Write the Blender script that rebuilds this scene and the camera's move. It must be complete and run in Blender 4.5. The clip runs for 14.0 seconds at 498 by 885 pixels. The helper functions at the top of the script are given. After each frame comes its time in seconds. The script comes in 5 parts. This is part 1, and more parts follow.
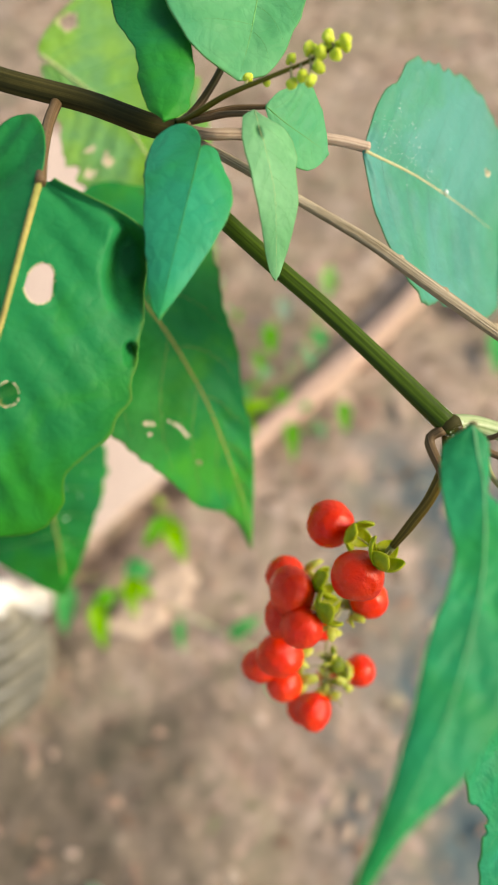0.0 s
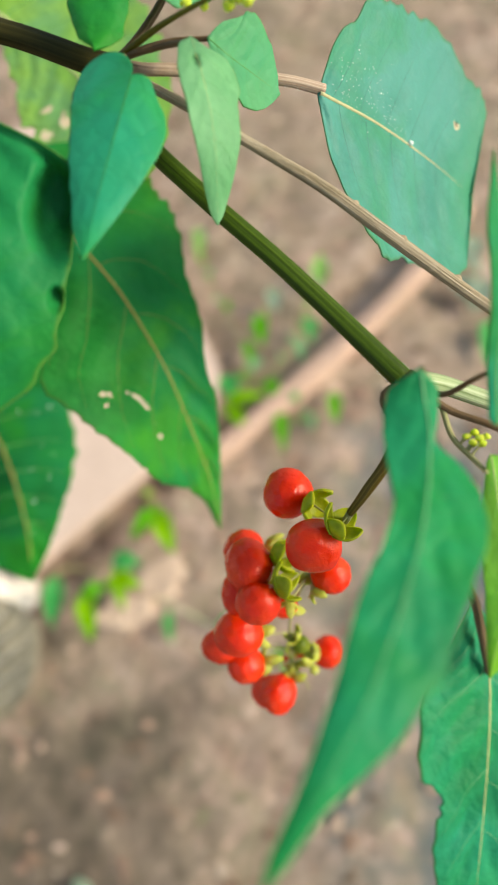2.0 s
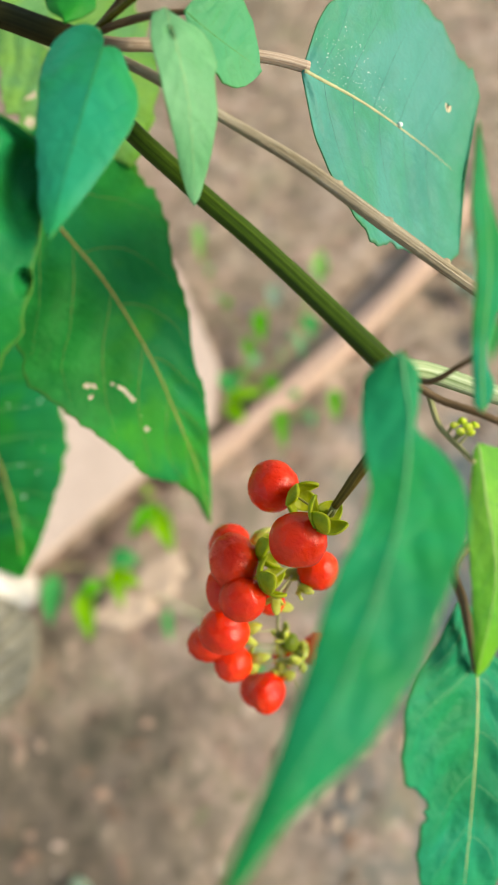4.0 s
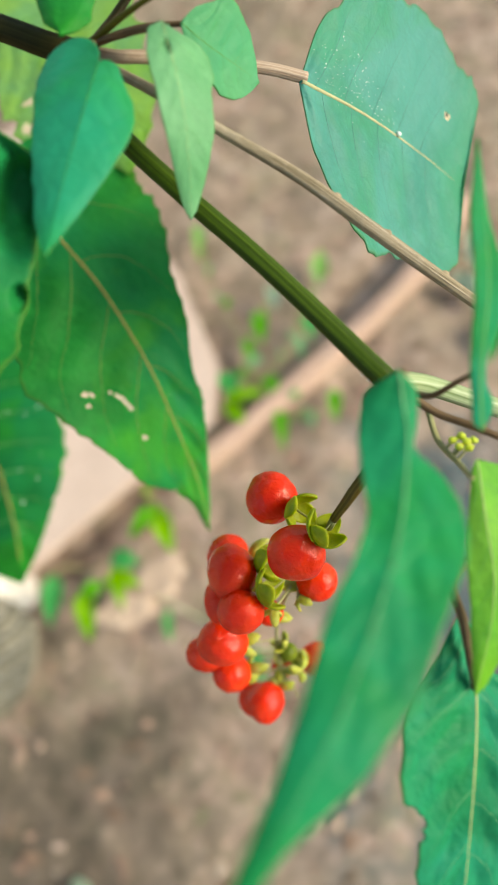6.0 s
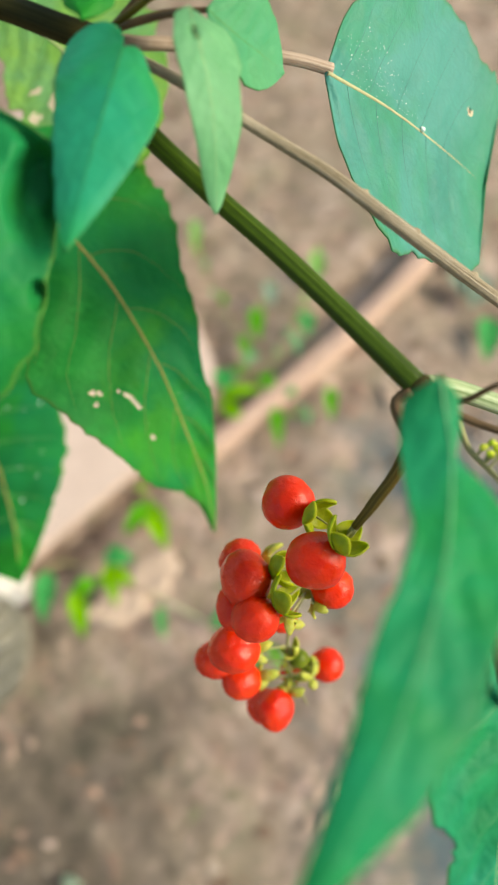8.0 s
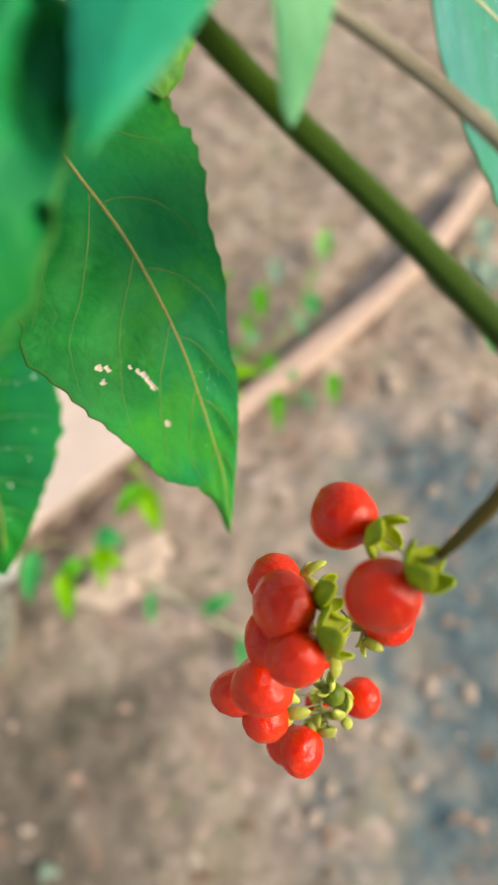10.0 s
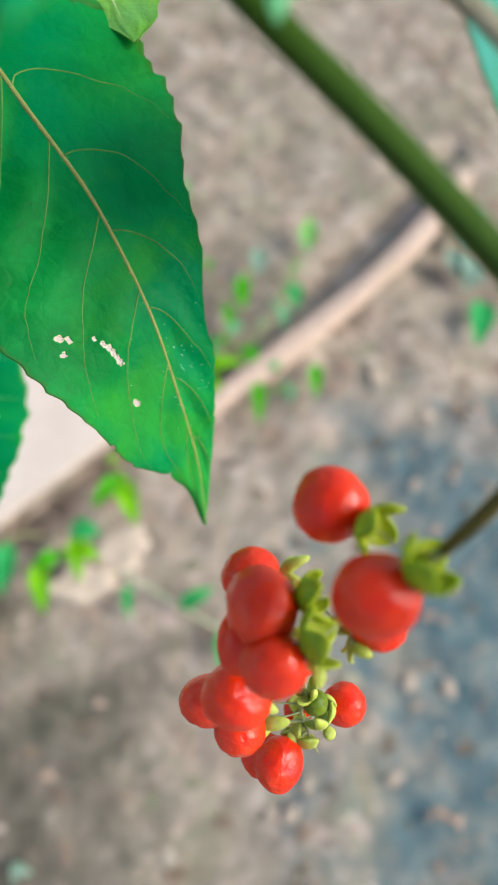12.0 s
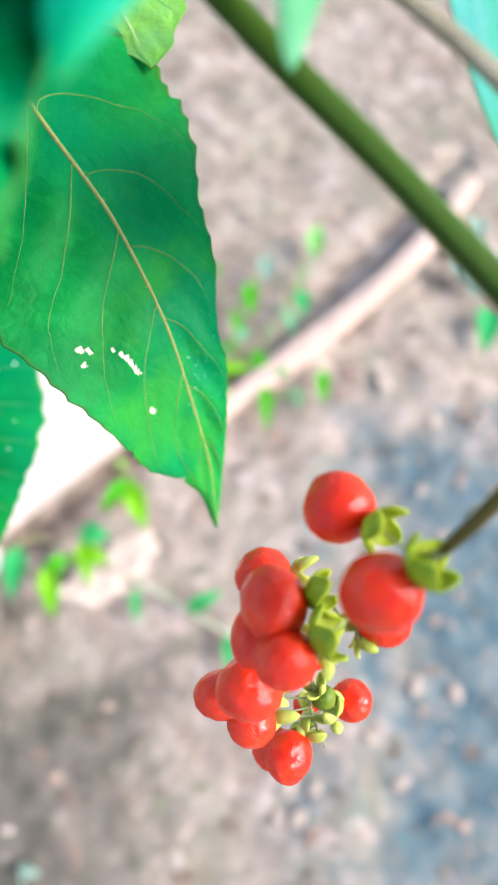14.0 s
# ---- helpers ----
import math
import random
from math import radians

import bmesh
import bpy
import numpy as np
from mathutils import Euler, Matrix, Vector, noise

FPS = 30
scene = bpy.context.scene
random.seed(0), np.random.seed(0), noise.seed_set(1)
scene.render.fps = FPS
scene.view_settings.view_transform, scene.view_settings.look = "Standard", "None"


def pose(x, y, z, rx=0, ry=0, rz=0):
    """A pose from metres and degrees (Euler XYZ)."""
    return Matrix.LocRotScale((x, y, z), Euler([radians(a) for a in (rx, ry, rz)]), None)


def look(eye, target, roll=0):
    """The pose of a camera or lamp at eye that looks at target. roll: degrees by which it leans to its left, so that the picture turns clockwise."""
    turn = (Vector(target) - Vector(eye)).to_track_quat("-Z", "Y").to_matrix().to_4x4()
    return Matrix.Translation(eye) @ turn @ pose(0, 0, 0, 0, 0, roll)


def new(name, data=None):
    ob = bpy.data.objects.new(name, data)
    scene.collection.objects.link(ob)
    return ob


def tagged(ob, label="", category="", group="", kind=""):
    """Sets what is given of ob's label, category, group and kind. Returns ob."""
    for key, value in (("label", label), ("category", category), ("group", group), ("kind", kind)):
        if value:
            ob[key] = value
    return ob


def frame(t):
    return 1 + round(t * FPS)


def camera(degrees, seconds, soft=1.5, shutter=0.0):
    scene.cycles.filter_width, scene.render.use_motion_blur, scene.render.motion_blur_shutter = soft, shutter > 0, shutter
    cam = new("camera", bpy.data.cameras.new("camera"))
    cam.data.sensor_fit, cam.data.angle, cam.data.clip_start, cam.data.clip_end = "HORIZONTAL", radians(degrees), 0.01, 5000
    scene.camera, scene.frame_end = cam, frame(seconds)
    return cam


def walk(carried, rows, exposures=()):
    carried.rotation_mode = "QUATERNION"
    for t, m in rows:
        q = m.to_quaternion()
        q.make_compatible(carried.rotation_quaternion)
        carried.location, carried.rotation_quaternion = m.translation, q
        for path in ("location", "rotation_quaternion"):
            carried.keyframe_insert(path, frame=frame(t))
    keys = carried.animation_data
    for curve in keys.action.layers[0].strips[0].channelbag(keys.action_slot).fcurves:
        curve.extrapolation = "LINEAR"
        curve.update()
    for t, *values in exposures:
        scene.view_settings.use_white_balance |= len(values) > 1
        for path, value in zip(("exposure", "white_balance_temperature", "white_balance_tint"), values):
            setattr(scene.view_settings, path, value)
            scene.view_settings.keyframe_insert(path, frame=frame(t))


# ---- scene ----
# ---- camera: a hand-held phone close to a twig with red berries ----
cam = camera(39.6, 14.0, soft=1.9)
PATH = [  # seconds, place in millimetres, turn in degrees
    (0.0, 0.33, -0.24, 479.06, 27.14, 0.09, 0.22),
    (0.5, 4.11, 0.17, 475.03, 26.76, -0.41, -0.18),
    (1.0, 5.76, -1.19, 473.46, 26.95, -0.48, -0.30),
    (1.5, 5.15, -1.07, 474.38, 26.81, -0.22, -0.13),
    (2.0, 5.37, -1.27, 473.23, 26.77, -0.13, -0.08),
    (2.5, 6.23, -1.26, 473.52, 26.99, -0.01, -0.41),
    (3.0, 7.76, -1.51, 472.40, 26.95, 0.11, -0.08),
    (5.5, 7.10, 0.53, 470.19, 26.23, 0.08, 0.00),
    (6.0, 7.74, 0.60, 471.03, 26.50, 0.13, -0.09),
    (6.5, 7.55, 0.20, 472.17, 26.61, 0.20, -0.28),
    (7.0, 6.86, 0.46, 471.56, 26.44, 0.07, 0.01),
    (9.5, 1.41, 8.14, 460.50, 25.20, -2.05, 0.62),
    (10.0, 0.09, 10.09, 455.74, 24.62, -2.43, 2.03),
    (10.5, -0.86, 10.24, 452.59, 24.56, -3.77, 2.25),
    (11.0, -1.54, 11.25, 449.08, 25.18, -3.85, 2.64),
    (11.5, -0.51, 12.89, 446.78, 24.24, -4.24, 1.84),
    (12.0, 0.84, 12.23, 448.24, 24.07, -4.12, 1.96),
    (12.5, 1.72, 11.05, 450.94, 24.50, -3.35, 1.54),
    (13.0, 1.57, 10.13, 452.38, 24.76, -3.36, 1.77),
    (13.5, 0.73, 11.04, 450.79, 24.63, -3.61, 1.88),
    (14.0, 0.14, 10.86, 451.44, 24.48, -3.64, 2.27),
]
MM = 0.001
EXPOSURE = [(0.0, 0.98, 8700, 7), (1.5, 0.94, 8450, 4), (3.0, 0.94, 8300, 2), (7.0, 0.94, 8300, 1), (9.5, 0.96, 8100, 4), (10.5, 1.08, 7600, 3), (11.5, 1.0, 6850, -4), (12.0, 1.08, 6550, -3), (12.5, 1.06, 6150, -3), (13.0, 1.55, 6050, 0), (13.5, 1.7, 6100, 4), (14.0, 1.74, 6150, 5)]  # seconds, stops, kelvin, tint
walk(cam, [(t, pose(x * MM, y * MM, z * MM, rx, ry, rz)) for t, x, y, z, rx, ry, rz in PATH], EXPOSURE)
# the small lens is focused a hand's width ahead
cam.data.dof.use_dof = True
cam.data.dof.focus_distance = 0.072
cam.data.dof.aperture_fstop = 26.0

# ---- daylight: bright open shade ----
world = bpy.data.worlds.new("sky")
scene.world = world
world.use_nodes = True
sky = world.node_tree.nodes.new("ShaderNodeTexSky")
sky.sky_type, sky.sun_disc = "NISHITA", False
sky.sun_elevation, sky.sun_rotation = radians(39), radians(92)
background = world.node_tree.nodes["Background"]
background.inputs["Strength"].default_value = 0.11
world.node_tree.links.new(sky.outputs["Color"], background.inputs["Color"])
sun = new("sun", bpy.data.lights.new("sun", "SUN"))
sun.data.energy, sun.data.angle, sun.data.color = 2.6, radians(33), (1.0, 0.95, 0.9)
sun.matrix_world = look((1.0, -0.03, 0.8), (0, 0, 0))

# ---- materials ----


class Nodes:
    """A short hand for building one material's node tree."""

    def __init__(self, name):
        self.material = bpy.data.materials.new(name)
        self.material.use_nodes = True
        self.tree = self.material.node_tree
        self.bsdf = self.tree.nodes["Principled BSDF"]
        self.out = self.tree.nodes["Material Output"]

    def add(self, kind, operation=""):
        node = self.tree.nodes.new("ShaderNode" + kind)
        if operation:
            node.operation = operation
        return node

    def put(self, value, socket):
        if isinstance(value, bpy.types.NodeSocket):
            self.tree.links.new(value, socket)
        else:
            socket.default_value = value

    def coords(self, kind="Object"):
        return self.add("TexCoord").outputs[kind]

    def noise(self, scale, detail=3.0, rough=0.55, where=None, distort=0.0):
        node = self.add("TexNoise")
        self.put(where or self.coords(), node.inputs["Vector"])
        for key, value in (("Scale", scale), ("Detail", detail), ("Roughness", rough), ("Distortion", distort)):
            node.inputs[key].default_value = value
        return node.outputs["Fac"]

    def cells(self, scale, feature="DISTANCE_TO_EDGE", where=None, output="Distance"):
        node = self.add("TexVoronoi")
        node.feature = feature
        self.put(where or self.coords(), node.inputs["Vector"])
        node.inputs["Scale"].default_value = scale
        return node.outputs[output]

    def warped(self, scale, reach):
        """The thing's own coordinates, pushed about by noise."""
        push = self.add("VectorMath", operation="MULTIPLY_ADD")
        wob = self.add("TexNoise")
        self.put(self.coords(), wob.inputs["Vector"])
        wob.inputs["Scale"].default_value = scale
        self.put(wob.outputs["Color"], push.inputs[0])
        push.inputs[1].default_value = (reach, reach, reach)
        self.put(self.coords(), push.inputs[2])
        return push.outputs[0]

    def ramp(self, fac, stops):
        node = self.add("ValToRGB")
        while len(node.color_ramp.elements) < len(stops):
            node.color_ramp.elements.new(0.5)
        for element, (at, colour) in zip(node.color_ramp.elements, stops):
            element.position = at
            element.color = (*colour, 1) if len(colour) == 3 else colour
        self.put(fac, node.inputs["Fac"])
        return node.outputs["Color"]

    def grey(self, fac, low, high):
        return self.ramp(fac, [(low, (0, 0, 0)), (high, (1, 1, 1))])

    def mix(self, fac, a, b, blend="MIX"):
        node = self.add("Mix")
        node.data_type, node.blend_type = "RGBA", blend
        for value, socket in ((fac, node.inputs[0]), (a, node.inputs[6]), (b, node.inputs[7])):
            self.put((*value, 1) if isinstance(value, tuple) and len(value) == 3 else value, socket)
        return node.outputs[2]

    def math(self, op, a, b=0.0):
        node = self.add("Math", operation=op)
        self.put(a, node.inputs[0])
        self.put(b, node.inputs[1])
        return node.outputs[0]

    def bump(self, height, strength, distance, before=None):
        node = self.add("Bump")
        self.put(height, node.inputs["Height"])
        node.inputs["Strength"].default_value, node.inputs["Distance"].default_value = strength, distance
        if before is not None:
            self.put(before, node.inputs["Normal"])
        return node.outputs["Normal"]

    def finish(self, colour, roughness, normal=None, specular=0.5, **more):
        self.put((*colour, 1) if isinstance(colour, tuple) else colour, self.bsdf.inputs["Base Color"])
        self.put(roughness, self.bsdf.inputs["Roughness"])
        self.put(specular, self.bsdf.inputs["Specular IOR Level"])
        if normal is not None:
            self.put(normal, self.bsdf.inputs["Normal"])
        for key, value in more.items():
            self.put(value, self.bsdf.inputs[key.replace("_", " ")])
        return self.material


def leaf_material(name, deep, pale, vein, rough=0.5, blue=None, flush=None, through_colour=(0.008, 0.5, 0.07), through_share=0.35, margin=(0.12, 0.2, 0.02), gloss=0.5, pucker=0.35):
    """Green blade with a fine net of veins, blotches, a dry thin margin and light that shines through it."""
    n = Nodes(name)
    uv = n.add("SeparateXYZ")
    n.put(n.coords("UV"), uv.inputs[0])
    across = n.math("ABSOLUTE", n.math("SUBTRACT", n.math("MULTIPLY", uv.outputs[1], 2.0), 1.0))
    blotch = n.noise(130, 4)
    fine = n.noise(900, 4)
    warp = n.warped(260, 0.0028)
    net = n.cells(520, where=warp)
    small_net = n.cells(1700, where=warp)
    colour = n.mix(n.grey(blotch, 0.4, 0.6), deep, pale)
    patch = n.grey(n.noise(330, 3, 0.6, distort=0.8), 0.52, 0.7)
    colour = n.mix(n.math("MULTIPLY", patch, 0.3), colour, tuple(1.35 * x + y for x, y in zip(pale, (0.012, 0.02, 0.0))))
    colour = n.mix(n.math("MULTIPLY", n.grey(fine, 0.35, 0.75), 0.25), colour, pale)
    if blue:
        colour = n.mix(n.math("MULTIPLY", n.grey(n.noise(42, 3, distort=0.4), 0.42, 0.62), 0.75), colour, blue)
    if flush:
        colour = n.mix(n.math("MULTIPLY", n.grey(n.noise(75, 4, distort=0.5), 0.5, 0.66), 0.55), colour, flush)
        tip = n.math("ADD", uv.outputs[0], n.math("MULTIPLY", n.math("SUBTRACT", n.noise(90, 3), 0.5), 0.3))
        colour = n.mix(n.math("MULTIPLY", n.grey(tip, 0.72, 1.0), 0.6), colour, flush)
    lines = n.math("SUBTRACT", 1.0, n.grey(net, 0.0, 0.07))
    colour = n.mix(n.math("MULTIPLY", lines, 0.1), colour, tuple(0.5 * x for x in deep))
    fine_lines = n.math("SUBTRACT", 1.0, n.grey(small_net, 0.0, 0.1))
    colour = n.mix(n.math("MULTIPLY", fine_lines, 0.05), colour, vein)
    edge = n.grey(n.math("ADD", across, n.math("MULTIPLY", n.math("SUBTRACT", fine, 0.5), 0.05)), 0.965, 0.995)
    colour = n.mix(n.math("MULTIPLY", edge, 0.4), colour, margin)
    normal = n.bump(n.noise(230, 4, 0.6, distort=0.3), pucker, 0.0016)
    normal = n.bump(n.math("MINIMUM", net, 0.3), 0.22, 0.0006, normal)
    normal = n.bump(n.math("MINIMUM", small_net, 0.25), 0.08, 0.0003, normal)
    n.finish(colour, n.math("ADD", rough, n.math("MULTIPLY", n.math("SUBTRACT", fine, 0.5), 0.25)), normal, gloss)
    shine = n.add("BsdfTranslucent")
    n.put(n.mix(0.5, colour, through_colour), shine.inputs["Color"])
    n.put(normal, shine.inputs["Normal"])
    both = n.add("MixShader")
    both.inputs[0].default_value = through_share
    n.tree.links.new(n.bsdf.outputs[0], both.inputs[1])
    n.tree.links.new(shine.outputs[0], both.inputs[2])
    n.tree.links.new(both.outputs[0], n.out.inputs["Surface"])
    return n.material


LEAF_DARK = leaf_material("dark_leaf", (0.002, 0.115, 0.018), (0.005, 0.205, 0.038), (0.05, 0.26, 0.05), through_share=0.16, gloss=0.12, pucker=0.13, blue=(0.003, 0.21, 0.075), flush=(0.016, 0.27, 0.012))
LEAF_FULL = leaf_material("full_grown_leaf", (0.007, 0.21, 0.034), (0.016, 0.31, 0.055), (0.06, 0.28, 0.06), gloss=0.12, pucker=0.16, blue=(0.005, 0.25, 0.09), flush=(0.06, 0.38, 0.022), margin=(0.1, 0.065, 0.01))
LEAF_HEART = leaf_material("heart_leaf", (0.006, 0.175, 0.066), (0.014, 0.25, 0.11), (0.04, 0.34, 0.14), through_share=0.15, gloss=0.14, blue=(0.006, 0.3, 0.17), flush=(0.006, 0.28, 0.035), pucker=0.12)
LEAF_MID = leaf_material("green_leaf", (0.002, 0.18, 0.052), (0.005, 0.29, 0.105), (0.04, 0.34, 0.14), gloss=0.1, blue=(0.01, 0.32, 0.23), flush=(0.008, 0.27, 0.03))
LEAF_LONG = leaf_material("long_leaf", (0.002, 0.215, 0.075), (0.004, 0.325, 0.135), (0.04, 0.34, 0.14), gloss=0.16, rough=0.45, blue=(0.006, 0.32, 0.15), flush=(0.004, 0.3, 0.045))
LEAF_SEA = leaf_material("sea_green_leaf", (0.003, 0.2, 0.09), (0.006, 0.3, 0.155), (0.08, 0.4, 0.24), gloss=0.14, blue=(0.01, 0.34, 0.22), flush=(0.006, 0.28, 0.06), pucker=0.5)
LEAF_TEAL = leaf_material("bluish_leaf", (0.045, 0.265, 0.225), (0.08, 0.35, 0.31), (0.14, 0.44, 0.24), rough=0.5, gloss=0.25, pucker=0.3, blue=(0.085, 0.35, 0.32), flush=(0.03, 0.3, 0.14))
LEAF_YOUNG = leaf_material("young_leaf", (0.13, 0.4, 0.19), (0.19, 0.47, 0.25), (0.28, 0.55, 0.28), gloss=0.15, pucker=0.15, through_colour=(0.2, 0.6, 0.14))
LEAF_YELLOW = leaf_material("yellowing_leaf", (0.19, 0.47, 0.19), (0.27, 0.53, 0.12), (0.4, 0.5, 0.15), gloss=0.15, flush=(0.22, 0.5, 0.01), through_colour=(0.3, 0.55, 0.06))
LEAF_TINT = leaf_material("fresh_leaf", (0.07, 0.35, 0.15), (0.12, 0.42, 0.2), (0.2, 0.5, 0.22), gloss=0.15, blue=(0.05, 0.38, 0.24), through_colour=(0.1, 0.6, 0.1), pucker=0.15)
LEAF_LIGHT = leaf_material("light_leaf", (0.1, 0.4, 0.04), (0.18, 0.48, 0.06), (0.3, 0.55, 0.2), gloss=0.15, flush=(0.16, 0.46, 0.02), through_colour=(0.2, 0.6, 0.08))
LEAF_WEED = leaf_material("weed_leaf", (0.03, 0.3, 0.004), (0.1, 0.45, 0.006), (0.2, 0.5, 0.05), gloss=0.08, through_colour=(0.36, 0.66, 0.02))
LEAF_LIME = leaf_material("lime_weed_leaf", (0.12, 0.4, 0.002), (0.23, 0.52, 0.003), (0.3, 0.5, 0.02), gloss=0.08, through_colour=(0.5, 0.68, 0.01))
LEAF_SPRIG = leaf_material("bluish_weed_leaf", (0.015, 0.34, 0.08), (0.05, 0.42, 0.12), (0.15, 0.45, 0.2), gloss=0.1, through_colour=(0.15, 0.55, 0.2))
LEAF_GREY = leaf_material("greyish_leaf", (0.22, 0.34, 0.26), (0.32, 0.42, 0.34), (0.4, 0.46, 0.4), through_colour=(0.4, 0.5, 0.3))


def dry_material(name, a, b, rough=0.8):
    n = Nodes(name)
    tint = n.mix(n.grey(n.noise(160, 5), 0.3, 0.7), a, b)
    tint = n.mix(n.math("MULTIPLY", n.grey(n.noise(900, 3), 0.4, 0.7), 0.4), tint, tuple(0.6 * x for x in a))
    return n.finish(tint, rough, n.bump(n.noise(700, 5), 0.5, 0.0008), 0.25)


RIB = dry_material("leaf_rib", (0.36, 0.3, 0.09), (0.27, 0.29, 0.07), 0.55)
RIB_TAN = dry_material("tan_leaf_rib", (0.44, 0.42, 0.25), (0.36, 0.38, 0.2), 0.55)
RIB_PALE = dry_material("pale_leaf_rib", (0.4, 0.5, 0.2), (0.5, 0.55, 0.25), 0.5)
RIB_GREEN = dry_material("green_leaf_rib", (0.07, 0.3, 0.08), (0.12, 0.36, 0.1), 0.5)
RIB_SIDE = dry_material("yellowish_leaf_vein", (0.05, 0.19, 0.03), (0.15, 0.31, 0.06), 0.5)
RIB_FOLD = dry_material("sunken_leaf_rib", (0.008, 0.16, 0.03), (0.015, 0.2, 0.05), 0.5)
RIB_SOFT = dry_material("soft_leaf_rib", (0.1, 0.36, 0.16), (0.16, 0.42, 0.2), 0.5)
RIB_TEAL = dry_material("bluish_leaf_vein", (0.03, 0.2, 0.15), (0.05, 0.25, 0.19), 0.5)
DRY_EDGE = dry_material("dried_leaf_tissue", (0.75, 0.68, 0.5), (0.55, 0.42, 0.25))
DRY_LEAF = dry_material("dead_leaf", (0.3, 0.27, 0.2), (0.14, 0.128, 0.09), 0.45)
SCRAP = dry_material("bleached_litter", (0.46, 0.35, 0.29), (0.34, 0.25, 0.19))
# paler than the dead blade: light on its raised folds, put into the colour
LIT_RIDGE = dry_material("lit_dead_leaf_ridge", (0.62, 0.58, 0.5), (0.42, 0.385, 0.31), 0.5)
SPECK = dry_material("pale_dust", (0.8, 0.9, 0.85), (0.7, 0.85, 0.78))


def bark_material(name, a, b, c, stretch_by=(4.0, 0.16, 1.0), rough=0.5, bump=0.25, flecks=0.14):
    """Stem skin, streaked along the stem by its own length coordinate."""
    n = Nodes(name)
    uv = n.coords("UV")
    stretch = n.add("Mapping")
    n.put(uv, stretch.inputs["Vector"])
    stretch.inputs["Scale"].default_value = stretch_by
    streak = n.noise(2.0, 3, where=stretch.outputs[0])
    fleck = n.noise(1100, 3)
    tint = n.ramp(streak, [(0.3, a), (0.52, b), (0.7, c)])
    tint = n.mix(n.math("MULTIPLY", n.grey(fleck, 0.5, 0.75), flecks), tint, c)
    normal = n.bump(streak, bump, 0.0006)
    normal = n.bump(fleck, 0.3, 0.0003, normal)
    return n.finish(tint, rough, normal, 0.2)


STEM_GREEN = bark_material("green_stem", (0.013, 0.027, 0.001), (0.033, 0.07, 0.003), (0.075, 0.13, 0.009), stretch_by=(4.0, 0.12, 1.0), flecks=0.08)
STEM_BROWN = bark_material("brown_stem", (0.016, 0.018, 0.003), (0.033, 0.031, 0.006), (0.07, 0.06, 0.015), rough=0.75, flecks=0.08)
STEM_GREY = bark_material("woody_twig", (0.2, 0.155, 0.095), (0.31, 0.255, 0.175), (0.5, 0.43, 0.35), stretch_by=(7.0, 0.5, 1.0), rough=0.75, bump=0.6, flecks=0.25)
STEM_HAIRY = bark_material("downy_petiole", (0.27, 0.19, 0.14), (0.38, 0.285, 0.22), (0.52, 0.42, 0.35), rough=0.8, bump=0.5, flecks=0.35)
STEM_PALE = bark_material("pale_stem", (0.14, 0.22, 0.08), (0.3, 0.38, 0.22), (0.5, 0.56, 0.42), rough=0.6)
STEM_OLIVE = bark_material("olive_stalk", (0.05, 0.05, 0.004), (0.1, 0.095, 0.008), (0.17, 0.15, 0.02))
PETIOLE = bark_material("reddish_petiole", (0.075, 0.045, 0.022), (0.13, 0.082, 0.042), (0.21, 0.14, 0.08))
STALK_BROWN = bark_material("brown_fruit_stalk", (0.05, 0.032, 0.004), (0.1, 0.068, 0.01), (0.2, 0.145, 0.04), bump=0.4)
RUNNER = bark_material("pale_runner", (0.4, 0.45, 0.22), (0.55, 0.6, 0.36), (0.68, 0.7, 0.5))
STALK = bark_material("green_stalk", (0.17, 0.17, 0.06), (0.29, 0.29, 0.13), (0.44, 0.45, 0.27))


def berry_material():
    """Taut, slightly shrivelled red skin over juicy flesh."""
    n = Nodes("berry_skin")
    fine = n.noise(1900, 3)
    broad = n.noise(300, 2, distort=0.4)
    mid = n.noise(1050, 3, 0.55, distort=0.4)
    tint = n.mix(n.grey(broad, 0.3, 0.7), (0.66, 0.014, 0.003), (0.8, 0.04, 0.006))
    wrinkle = n.cells(1300, feature="SMOOTH_F1", where=n.warped(700, 0.0006))
    normal = n.bump(broad, 0.2, 0.0012)
    normal = n.bump(mid, 0.42, 0.0008, normal)
    normal = n.bump(wrinkle, 0.22, 0.0004, normal)
    normal = n.bump(fine, 0.25, 0.0003, normal)
    return n.finish(tint, n.math("ADD", 0.07, n.math("MULTIPLY", fine, 0.14)), normal, 0.34, Subsurface_Weight=0.55, Subsurface_Radius=(1.0, 0.12, 0.05), Subsurface_Scale=0.0022)


BERRY = berry_material()


def sepal_material(name, a, b):
    n = Nodes(name)
    tint = n.mix(n.grey(n.noise(600, 4), 0.3, 0.7), a, b)
    return n.finish(tint, 0.5, n.bump(n.noise(1400, 3), 0.3, 0.0003), 0.22, Subsurface_Weight=0.6, Subsurface_Radius=(0.6, 0.8, 0.1), Subsurface_Scale=0.0012)


SEPAL = sepal_material("sepal_skin", (0.16, 0.195, 0.005), (0.31, 0.35, 0.018))
SEPAL_PALE = sepal_material("faded_sepal_skin", (0.24, 0.26, 0.03), (0.44, 0.46, 0.12))
BUD = sepal_material("flower_bud_skin", (0.34, 0.44, 0.02), (0.58, 0.65, 0.1))
BUD_GREEN = sepal_material("unripe_fruit_skin", (0.06, 0.1, 0.004), (0.14, 0.18, 0.01))
DOT = dry_material("dark_style_scar", (0.03, 0.012, 0.008), (0.05, 0.02, 0.01))


